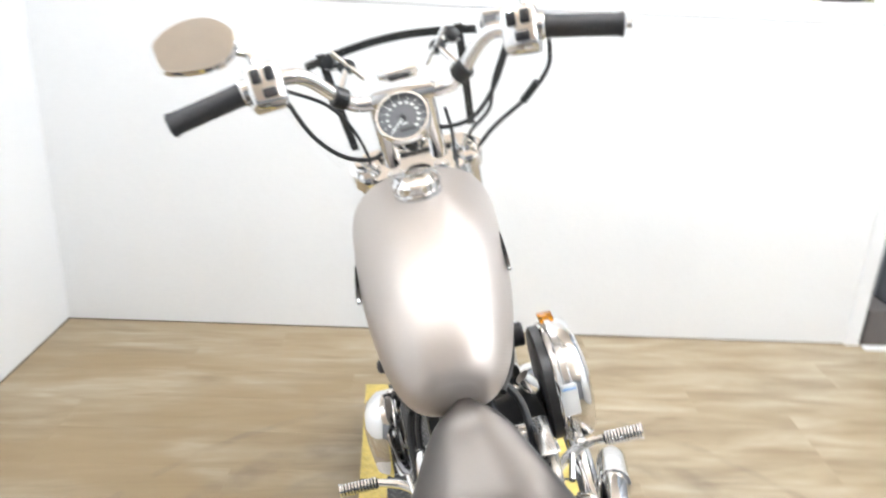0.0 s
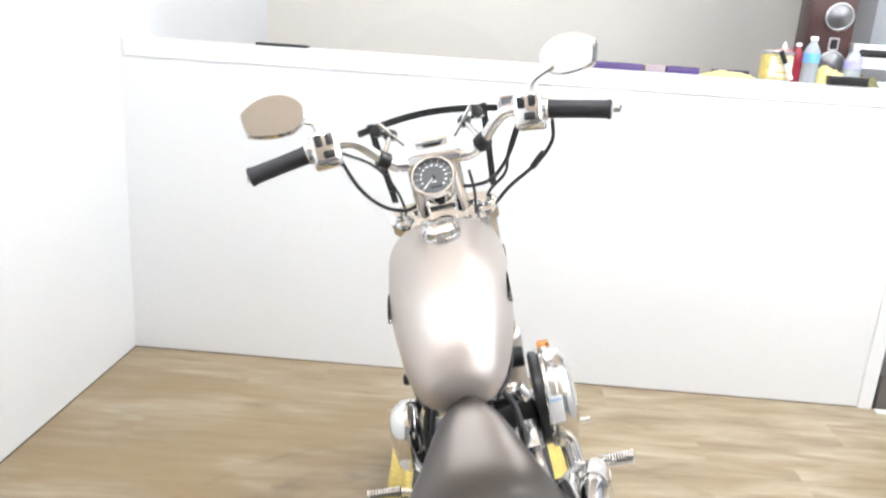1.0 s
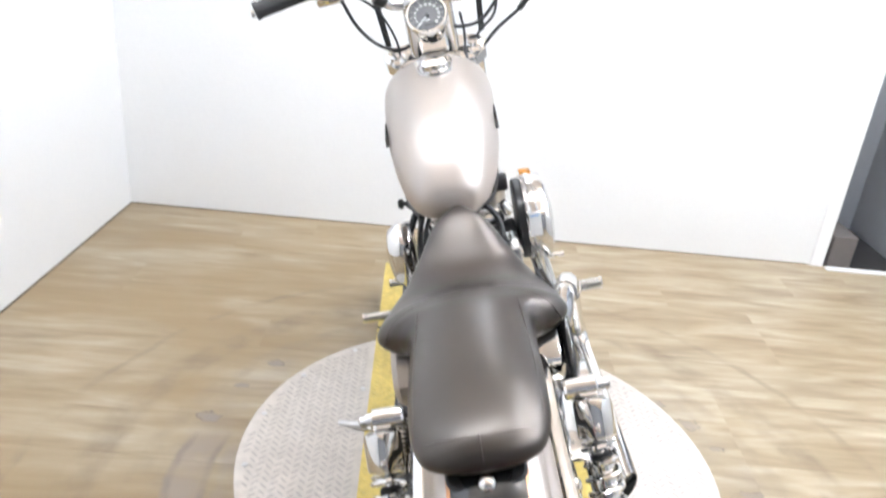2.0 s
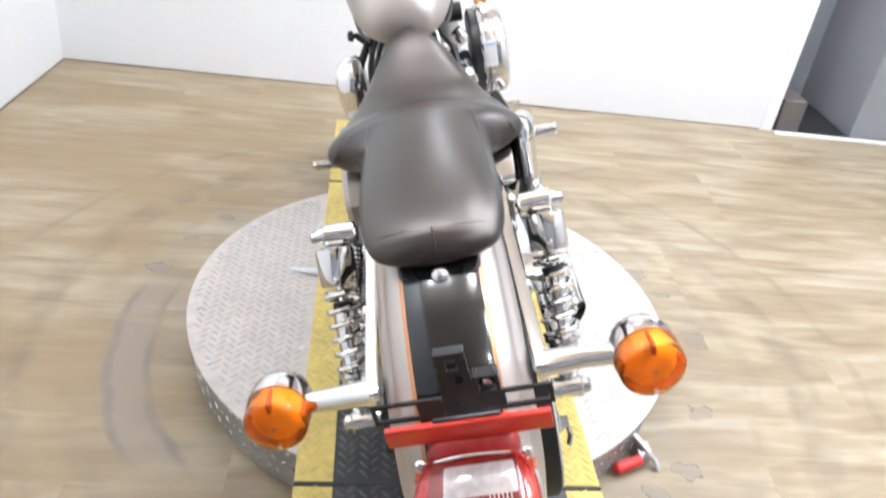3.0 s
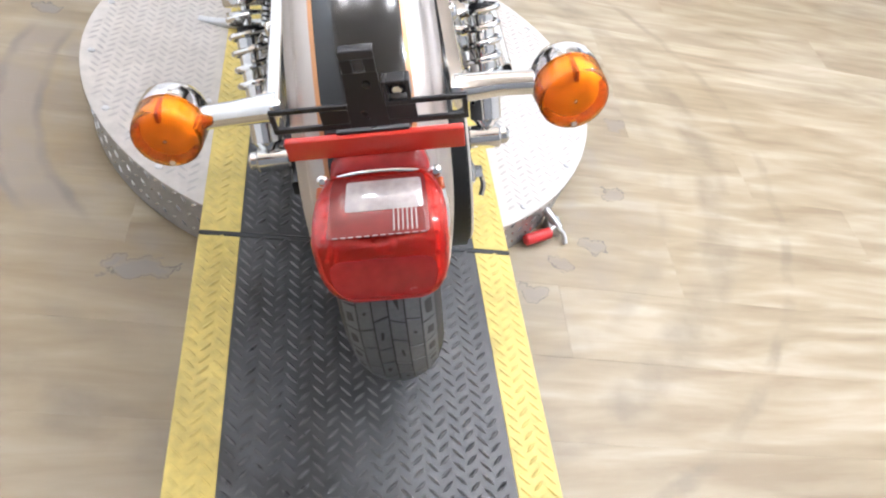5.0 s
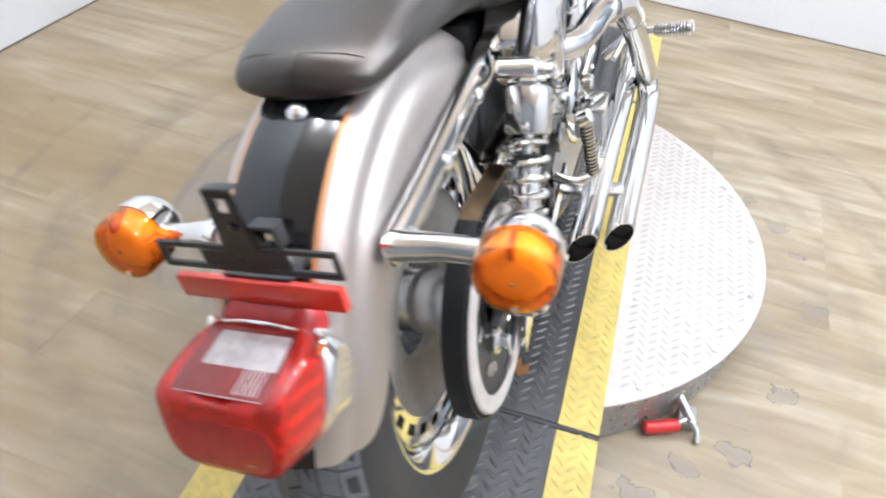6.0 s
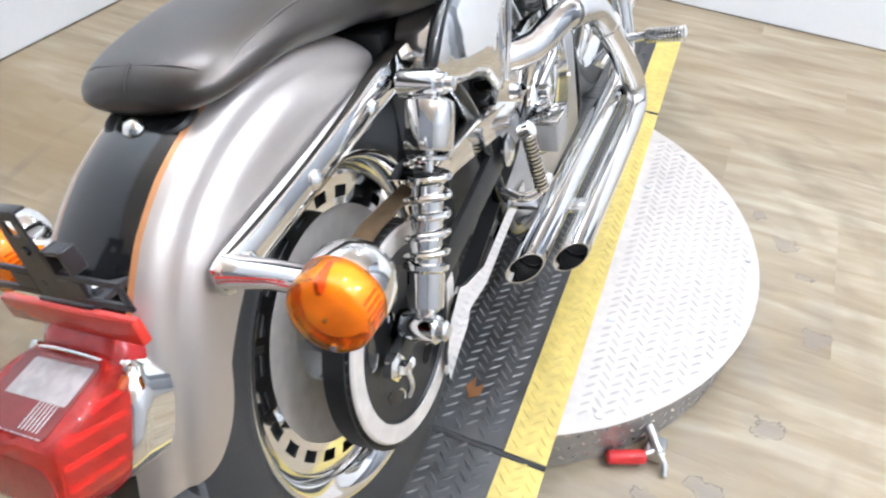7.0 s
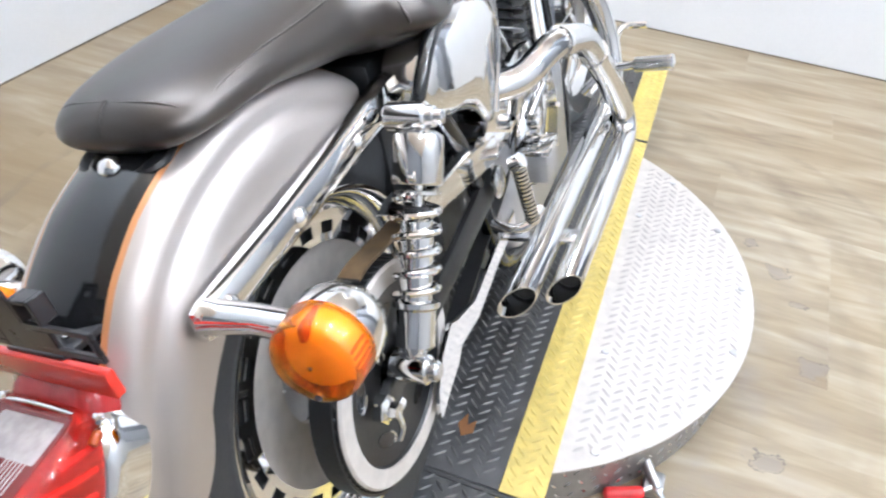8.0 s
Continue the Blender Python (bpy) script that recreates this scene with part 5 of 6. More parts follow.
for y, z, h in ((-0.03, 0.480, 0.006), (-0.01, 0.480, 0.013), (0.05, 0.473, 0.016), (0.16, 0.455, 0.020), (0.255, 0.438, 0.022), (0.268, 0.436, 0.020)):
    rings.append([V((x, y, z + dz * h)) for x, dz in ((0.090, 0.55), (0.094, 1.0), (0.138, 1.0), (0.150, 0.75), (0.153, -1), (0.149, -1), (0.146, 0.5), (0.136, 0.75), (0.096, 0.75))])
part("belt_guard", loft(bm, rings), CHROME, bike, "flat chrome upper belt guard", 30)

# frame
for s in (1, -1):
    part("frame_tube", tube(new_bm(), [(s * 0.10, 0.08, 0.60), (s * 0.115, 0.16, 0.62), (s * 0.09, 0.30, 0.67), (s * 0.03, 0.42, 0.72), (0, 0.80, 0.90)], 0.016, 12), BLACK_GLOSS, bike, "black frame tube")
    part("frame_tube", tube(new_bm(), [(s * 0.115, 0.10, 0.60), (s * 0.125, 0.19, 0.46), (s * 0.115, 0.27, 0.30), (s * 0.11, 0.36, 0.16), (s * 0.11, 0.70, 0.14), (s * 0.10, 0.88, 0.20), (s * 0.05, 0.93, 0.55), (s * 0.02, 0.90, 0.86)], 0.015, 12), BLACK_GLOSS, bike, "black frame tube")
part("steering_head", rod(new_bm(), (0, 0.935, 0.80), (0, 0.862, 0.985), 0.030, 24, 0.004), BLACK_GLOSS, bike)
part("battery_box", box(new_bm(), (-0.105, 0.06, 0.45), (0.075, 0.26, 0.64), 0.012), BLACK_MATT, bike, "black battery box under the seat")
oil = [(0.050, 0.615), (0.085, 0.650), (0.16, 0.668), (0.26, 0.660), (0.335, 0.640), (0.345, 0.60), (0.305, 0.505), (0.280, 0.468), (0.255, 0.474), (0.215, 0.512), (0.16, 0.534), (0.10, 0.552), (0.060, 0.580)]
loop = spline(oil + [oil[0]], 4)[:-1]
m = Matrix(((0, 0, 1, 0.098), (1, 0, 0, 0), (0, 1, 0, 0), (0, 0, 0, 1)))
cy, cz = sum(p[0] for p in loop) / len(loop), sum(p[1] for p in loop) / len(loop)


def bulge(side, rows):
    return [[V((side * x, cy + (y - cy) * k, cz + (z - cz) * k)) for y, z in loop] for x, k in rows]


tank_oil = part("oil_tank", loft(new_bm(), bulge(1, ((0.090, 0.97), (0.132, 1.0), (0.143, 0.975), (0.151, 0.90), (0.157, 0.74), (0.161, 0.5), (0.163, 0.2)))), CHROME, bike, "bulged chrome oil tank", 60)
# added black backing stands in for the unlit depth between tank and pipes
part("starter_cover", box(new_bm(), (-0.09, 0.27, 0.41), (0.088, 0.47, 0.655), 0.02), BLACK_MATT, bike, "black box added to fill the dark gap behind the oil tank")
part("oil_cap", disc_profile(new_bm(), [(0, 0.019), (0.014, 0.019), (0.018, 0.015)], to_axis((0.126, 0.125, 0.650), (0, -0.3, 1)), 24), BLACK_GLOSS, tank_oil)
m = Matrix(((0, 0, -1, -0.105), (1, 0, 0, 0), (0, 1, 0, 0), (0, 0, 0, 1)))
part("side_cover", slab(new_bm(), [tuple(p) for p in loop], m, 0.04, 0.010), SILVER, bike, "silver battery side cover", 40)

part("frame_tube", tube(new_bm(), [(0.135, 0.030, 0.575), (0.148, 0.040, 0.612), (0.150, 0.085, 0.652), (0.146, 0.150, 0.672), (0.132, 0.230, 0.690)], 0.0095, 12), BLACK_GLOSS, bike, "black tube along the oil tank")
part("tank_trim", tube(new_bm(), [(0.150, 0.305, 0.630), (0.152, 0.335, 0.600), (0.152, 0.318, 0.540), (0.152, 0.285, 0.482)], 0.004, 8), CHROME, tank_oil, "beaded chrome edge")

# engine
engine = new("engine")
engine.parent = bike
engine["label"] = "chrome and black air-cooled V-twin engine"
part("crankcase", box(new_bm(), (-0.12, 0.37, 0.105), (0.12, 0.86, 0.40), 0.05, seg=4), CAST, engine, "grey cast crankcase")
part("gearbox", box(new_bm(), (-0.10, 0.27, 0.20), (0.10, 0.45, 0.42), 0.03, seg=3), CAST, engine)
bm = slab(new_bm(), [(0.62 + 0.27 * math.cos(a) * (1.0 if math.cos(a) > 0 else 1.25), 0.27 + 0.115 * math.sin(a)) for a in np.linspace(0, 2 * math.pi, 40, endpoint=False)],
          Matrix(((0, 0, -1, -0.11), (1, 0, 0, 0), (0, 1, 0, 0), (0, 0, 0, 1))), 0.065, 0.02)
part("primary_cover", bm, CHROME, engine, "polished primary drive cover", 50)
bm = slab(new_bm(), [(0.545 + 0.13 * math.cos(a), 0.335 + 0.10 * math.sin(a)) for a in np.linspace(0, 2 * math.pi, 36, endpoint=False)],
          Matrix(((0, 0, 1, 0.11), (1, 0, 0, 0), (0, 1, 0, 0), (0, 0, 0, 1))), 0.036, 0.012)
part("cam_cover", bm, CHROME, engine, "chrome cam cover", 50)
for tilt in (-1, 1):
    base = V((0, 0.60 + tilt * 0.035, 0.36))
    way = V((0, tilt * math.sin(radians(22.5)), math.cos(radians(22.5))))
    m = to_axis(base, way)
    cyl = part("cylinder", disc_profile(new_bm(), [(0, 0.062), (0.20, 0.062)], m, 32), BLACK_MATT, engine, "black finned cylinder")
    for k in range(10):
        z = 0.02 + 0.0175 * k
        part("fin", disc_profile(new_bm(), [(z, 0.060), (z + 0.001, 0.084), (z + 0.0035, 0.084), (z + 0.005, 0.060)], m, 32), STEEL if k % 3 == 0 else BLACK_MATT, cyl)
    part("cylinder_head", box(new_bm(), (-0.085, -0.075, 0.195), (0.085, 0.075, 0.25), 0.015, m @ pose(0, 0, 0, 0, 0, 90 if tilt > 9 else 0)), BLACK_MATT, engine)
    part("rocker_box", box(new_bm(), (-0.10, -0.062, 0.25), (0.10, 0.062, 0.30), 0.016, m, 3), CHROME, engine, "chrome rocker box", 50)
    for dy in (-0.02, 0.02):
        a = V((0.135, 0.60 + tilt * 0.05 + dy, 0.34))
        part("pushrod_tube", rod(new_bm(), a, a + way * 0.235 + V((-0.045, 0, 0)), 0.0105), CHROME, engine, "chrome pushrod tube")
for k in range(7):
    part("bolt", bolt(new_bm(), (0.146, 0.545 + 0.112 * math.cos(k * 0.9), 0.335 + 0.083 * math.sin(k * 0.9)), (1, 0, 0), 0.007, 0.006), CHROME, engine)

# air cleaner on the right side
ac = new("air_cleaner")
ac.parent = bike
ac["label"] = "oval chrome air cleaner on a black backing plate"
m = Matrix(((0, 0, 1, 0), (1, 0, 0, 0), (0, 1, 0, 0), (0, 0, 0, 1)))


def oval(a, b, x, y0=0.615, z0=0.655, n=44):
    return [V((x, y0 + a * math.copysign(abs(math.cos(t)) ** 0.85, math.cos(t)), z0 + b * math.copysign(abs(math.sin(t)) ** 0.85, math.sin(t)))) for t in np.linspace(0, 2 * math.pi, n, endpoint=False)]


part("backing_plate", loft(new_bm(), [oval(0.098, 0.078, 0.122), oval(0.104, 0.083, 0.126), oval(0.104, 0.083, 0.140)]), BLACK_MATT, ac, "black backing plate")
part("cover", loft(new_bm(), [oval(0.107, 0.086, 0.140), oval(0.110, 0.089, 0.144), oval(0.110, 0.089, 0.176), oval(0.106, 0.085, 0.188), oval(0.096, 0.075, 0.194), oval(0.088, 0.067, 0.192), oval(0.07, 0.05, 0.200), oval(0.03, 0.02, 0.204)]), CHROME, ac, "chrome cover", 50)
part("trim_ring", loft(new_bm(), [oval(0.109, 0.088, 0.150), oval(0.1125, 0.0915, 0.153), oval(0.1125, 0.0915, 0.163), oval(0.109, 0.088, 0.166)]), CHROME_DULL, ac)
part("orange_marker", box(new_bm(), (0.146, 0.655, 0.738), (0.172, 0.685, 0.7445), 0.002), AMBER, ac, "small orange label")
part("carburettor", rod(new_bm(), (0.02, 0.60, 0.60), (0.124, 0.60, 0.63), 0.036, 24, 0.006), BLACK_MATT, bike)
part("sticker", box(new_bm(), (0.144, 0.5025, 0.650), (0.170, 0.506, 0.702), 0.001), WHITE_CAP, ac, "white paper sticker")
part("sticker_bar", box(new_bm(), (0.146, 0.5015, 0.694), (0.168, 0.5055, 0.6965), 0.0004), BLUE_BAND, ac, "blue bar of the sticker")
part("intake_hose", rod(new_bm(), (0.075, 0.64, 0.735), (0.115, 0.64, 0.735), 0.020, 20, 0.003), PLASTIC, ac)

# horn cover and choke knob on the left side
part("horn_cover", loft(new_bm(), [oval(0.055, 0.066, -0.125, 0.655, 0.60), oval(0.062, 0.074, -0.132, 0.655, 0.60), oval(0.062, 0.074, -0.160, 0.655, 0.60), oval(0.05, 0.06, -0.182, 0.655, 0.60), oval(0.02, 0.03, -0.190, 0.655, 0.60)]), CHROME, bike, "chrome horn cover", 50)
part("horn_bracket", tube(new_bm(), [(-0.13, 0.65, 0.65), (-0.10, 0.69, 0.69), (-0.06, 0.70, 0.72)], 0.009, 8), BLACK_MATT, bike)
part("choke_knob", disc_profile(new_bm(), [(0, 0.006), (0.012, 0.006), (0.014, 0.012), (0.022, 0.012), (0.026, 0.008)], to_axis((-0.122, 0.70, 0.703), (-1, 0, 0.1)), 18), BLACK_MATT, bike)
part("choke_bracket", tube(new_bm(), [(-0.125, 0.70, 0.70), (-0.10, 0.68, 0.68), (-0.10, 0.62, 0.66), (-0.105, 0.56, 0.62)], 0.007, 8), BLACK_MATT, bike)
for dx, col in ((0.0, RUBBER), (0.014, BLACK_MATT)):
    part("hose", tube(new_bm(), [(-0.070 + dx, 0.54, 0.74), (-0.098 + dx, 0.52, 0.68), (-0.10 + dx, 0.48, 0.60), (-0.085 + dx, 0.44, 0.50)], 0.005, 8), col, bike)
part("hose", tube(new_bm(), [(0.06, 0.50, 0.735), (0.082, 0.47, 0.70), (0.08, 0.42, 0.62), (0.07, 0.38, 0.50)], 0.006, 8), RUBBER, bike)
part("bracket_plate", box(new_bm(), (0.085, 0.37, 0.52), (0.112, 0.47, 0.685), 0.006), CHROME_DULL, bike)
part("fuel_valve", disc_profile(new_bm(), [(0, 0.012), (0.02, 0.014), (0.03, 0.009)], to_axis((0.09, 0.50, 0.735), (0.6, 0, -1)), 16), CHROME, bike)
part("regulator_bolt", bolt(new_bm(), (0.112, 0.42, 0.66), (1, 0, 0.2), 0.009, 0.006), CHROME, bike)

# exhaust pipes
for name, pts, label in (("exhaust_pipe", [(0.06, 0.42, 0.500), (0.085, 0.36, 0.500), (0.125, 0.325, 0.500), (0.165, 0.385, 0.495), (0.195, 0.49, 0.508), (0.218, 0.60, 0.480), (0.234, 0.70, 0.390), (0.245, 0.785, 0.292), (0.251, 0.812, 0.250), (0.255, 0.806, 0.217), (0.256, 0.772, 0.201), (0.256, 0.68, 0.199), (0.255, 0.52, 0.202), (0.252, 0.36, 0.204), (0.250, 0.222, 0.205)], "chrome outer drag pipe with an open end"),
                         ("exhaust_pipe", [(0.08, 0.80, 0.545), (0.13, 0.88, 0.525), (0.17, 0.945, 0.46), (0.195, 0.965, 0.36), (0.207, 0.93, 0.265), (0.205, 0.83, 0.232), (0.203, 0.68, 0.232), (0.200, 0.50, 0.233), (0.198, 0.32, 0.234), (0.196, 0.142, 0.234)], "chrome inner drag pipe with an open end")):
    bm = tube(new_bm(), pts, 0.0250, 28, 7, wall=0.0018)
    end = V(pts[-1])
    for v in bm.verts:
        if v.co.y < end.y + 0.02 and v.co.z < 0.3:
            v.co.y += 1.0 * (v.co.x - end.x)
    pipe = part(name, bm, CHROME, bike, label, 50)
    # a black plug paints the shaded depth of the open pipe
    part("bore", rod(new_bm(), end + V((0, 0.036, 0)), end + V((0, 0.06, 0)), 0.0228, 24), BLACK_MATT, pipe, "black plug added for the pipe's shaded inside")
shield = part("heat_shield", tube(new_bm(), [(0.201, 0.51, 0.5065), (0.218, 0.600, 0.482), (0.2275, 0.66, 0.433)], 0.0262, 24, 6), CHROME_DULL, bike, "pale heat shield sleeve on the header pipe", 50)
for f in (0.0, 1.0):
    c = V((0.201, 0.51, 0.5065)).lerp(V((0.2275, 0.66, 0.433)), f)
    part("hose_clamp", disc_profile(new_bm(), [(-0.006, 0.0268), (-0.005, 0.0285), (0.005, 0.0285), (0.006, 0.0268)], to_axis(c, (0.02, 0.09, -0.02 if f < 0.5 else -0.075)), 28), CHROME, shield)
part("pipe_bracket", box(new_bm(), (0.12, 0.33, 0.22), (0.25, 0.37, 0.228), 0.002), CHROME_DULL, bike)


# foot pegs
def peg(a, b, r=0.0135, ribs=11, name="foot_peg", label="ribbed black and chrome foot peg"):
    a, b = V(a), V(b)
    n = (b - a).length
    prof = [(0, r * 0.75)]
    for k in range(ribs):
        z0 = n * (0.02 + 0.93 * k / ribs)
        z1 = n * (0.02 + 0.93 * (k + 1) / ribs)
        prof += [(z0, r * 0.78), (z0 + (z1 - z0) * 0.42, r * 0.78), (z0 + (z1 - z0) * 0.5, r), (z0 + (z1 - z0) * 0.95, r)]
    prof += [(n * 0.96, r * 1.12), (n, r * 1.12), (n + 0.002, r * 0.9)]
    p = part(name, disc_profile(new_bm(), prof, to_axis(a, b - a), 20), BLACK_MATT, bike, label, 30)
    for k in range(ribs):
        z0 = n * (0.02 + 0.93 * (k + 0.25) / ribs)
        z1 = n * (0.02 + 0.93 * (k + 0.97) / ribs)
        part("peg_ring", disc_profile(new_bm(), [(z0, r * 0.9), (z0 + 0.0004, r * 1.03), (z1 - 0.0004, r * 1.03), (z1, r * 0.9)], to_axis(a, b - a), 20), CHROME_DULL, p)
    part("peg_end", disc_profile(new_bm(), [(n * 0.955, r), (n * 0.96, r * 1.15), (n + 0.001, r * 1.15), (n + 0.003, r * 0.9)], to_axis(a, b - a), 20), CHROME, p)
    return p


peg((0.262, 0.912, 0.317), (0.346, 0.897, 0.325), 0.0155)
part("peg_mount", tube(new_bm(), [(0.14, 0.93, 0.25), (0.20, 0.925, 0.30), (0.262, 0.912, 0.317)], [0.012, 0.011, 0.009], 12), CHROME, bike)
peg((-0.262, 0.972, 0.297), (-0.350, 0.964, 0.302))
part("peg_mount", tube(new_bm(), [(-0.15, 0.93, 0.25), (-0.20, 0.96, 0.28), (-0.264, 0.972, 0.297)], [0.012, 0.011, 0.009], 12), CHROME, bike)
peg((-0.20, 1.075, 0.345), (-0.265, 1.07, 0.350), 0.011, 8, "shift_peg", "ribbed shift lever peg")
part("shift_lever", tube(new_bm(), [(-0.17, 0.86, 0.27), (-0.19, 0.97, 0.32), (-0.20, 1.075, 0.345)], 0.007, 10), CHROME, bike)
part("brake_pedal", tube(new_bm(), [(0.17, 0.86, 0.27), (0.20, 0.97, 0.31), (0.21, 1.06, 0.35), (0.27, 1.065, 0.355)], 0.008, 10), CHROME, bike)
peg((0.196, 0.225, 0.425), (0.205, 0.240, 0.322), 0.0115, 14, "pillion_peg", "folded ribbed pillion peg")
part("peg_mount", rod(new_bm(), (0.186, 0.224, 0.424), (0.206, 0.223, 0.434), 0.0125), CHROME, bike)
part("peg_stay", tube(new_bm(), [(0.14, 0.23, 0.318), (0.175, 0.225, 0.312), (0.20, 0.235, 0.318), (0.215, 0.26, 0.335)], 0.009, 10), CHROME, bike)
peg((-0.170, 0.262, 0.432), (-0.197, 0.232, 0.322), 0.0135, 12, "pillion_peg", "folded ribbed pillion peg")
part("brake_reservoir", box(new_bm(), (0.160, 0.33, 0.335), (0.212, 0.40, 0.385), 0.006), CAST, bike, "grey brake fluid reservoir")
part("reservoir_lid", box(new_bm(), (0.157, 0.327, 0.385), (0.215, 0.403, 0.394), 0.003), CHROME, bike)
part("linkage", rod(new_bm(), (0.165, 0.40, 0.42), (0.175, 0.47, 0.452), 0.009, 14), CHROME, bike)
part("linkage_joint", disc_profile(new_bm(), [(-0.012, 0.008), (-0.008, 0.013), (0.008, 0.013), (0.012, 0.008)], to_axis((0.176, 0.395, 0.416), (1, 0, 0)), 18), CHROME, bike)
part("side_bolt", bolt(new_bm(), (0.150, 0.33, 0.475), (1, 0, 0), 0.009, 0.007), CHROME_DULL, bike)
part("side_bolt", bolt(new_bm(), (0.150, 0.43, 0.490), (1, 0, 0), 0.009, 0.007), CHROME_DULL, bike)
part("side_plate", loft(new_bm(), [[V((x, y, z + dz)) for x, dz in ((0.138, -w), (0.150, -w), (0.150, w), (0.138, w))] for y, z, w in ((0.228, 0.455, 0.012), (0.26, 0.455, 0.034), (0.32, 0.462, 0.050), (0.42, 0.480, 0.046), (0.50, 0.486, 0.030))]), CHROME, bike, "", 30)

# kickstand
part("kickstand", tube(new_bm(), [(-0.115, 0.60, 0.20), (-0.19, 0.62, 0.155), (-0.30, 0.70, 0.108), (-0.39, 0.742, 0.098), (-0.448, 0.76, 0.104)], [0.013, 0.013, 0.012, 0.011, 0.009], 12), STEEL, bike, "steel kickstand, folded down")

# fork and headlamp
for s in (1, -1):
    fork = part("fork_leg", rod(new_bm(), (s * 0.100, FY - 0.03, FZ + 0.01), (s * 0.100, 0.915, 1.012), 0.0205, 24), CHROME, bike, "chrome fork tube")
    part("slider", rod(new_bm(), (s * 0.100, FY, FZ - 0.03), (s * 0.100, 1.16, 0.60), 0.029, 24, 0.004), CAST, fork, "grey fork slider")
    part("fork_cap", disc_profile(new_bm(), [(0, 0.027), (0.004, 0.030), (0.018, 0.030), (0.022, 0.024), (0.026, 0.016), (0.032, 0.014)], to_axis((s * 0.100, 0.932, 0.985), (0, -0.5, 0.86)), 24), CHROME, fork)
bm = new_bm()
for c, h in (((0, 0.932, 0.985), 0.014), ((0, 1.01, 0.85), 0.016)):
    loft(bm, [[V((x, c[1] + dy * 0.5 * w + dz * -0.5, c[2] + dz * 0.86 + dy * 0.5 * w * 0.58)) for dy, dz in ((-1, -h), (1, -h), (1, h), (-1, h))] for x, w in ((-0.125, 0.03), (-0.10, 0.075), (-0.03, 0.09), (0.03, 0.09), (0.10, 0.075), (0.125, 0.03))])
part("triple_clamp", bm, CHROME, bike, "", 30)
head = part("headlamp", disc_profile(new_bm(), [(-0.09, 0.02), (-0.08, 0.045), (-0.05, 0.07), (0.0, 0.082), (0.03, 0.085), (0.036, 0.082)], to_axis((0, 1.10, 0.91), (0, 1, -0.02)), 40), CHROME, bike, "chrome round headlamp")
part("headlamp_glass", disc_profile(new_bm(), [(0.034, 0.078), (0.04, 0.07), (0.048, 0.04), (0.05, 0.002)], to_axis((0, 1.10, 0.91), (0, 1, -0.02)), 40), CLEAR_LENS, head)

# handlebar group, turned slightly right
STEER = Matrix.Translation((0.007, 0.86, 0)) @ pose(0, 0, 0, 0, 0, -2.2) @ Matrix.Translation((0, -0.86, 0))


def st(*p):
    return STEER @ V(p)


bar = part("handlebar", tube(new_bm(), [st(*p) for p in ((-0.378, 0.738, 1.168), (-0.25, 0.772, 1.190), (-0.185, 0.795, 1.198), (-0.150, 0.812, 1.185), (-0.105, 0.838, 1.138), (-0.075, 0.850, 1.122), (0, 0.852, 1.120),
                                                         (0.075, 0.850, 1.122), (0.105, 0.838, 1.138), (0.150, 0.812, 1.185), (0.185, 0.795, 1.198), (0.25, 0.772, 1.190), (0.378, 0.738, 1.168))], 0.0128, 16, 8), CHROME, bike, "chrome pullback handlebar", 60)
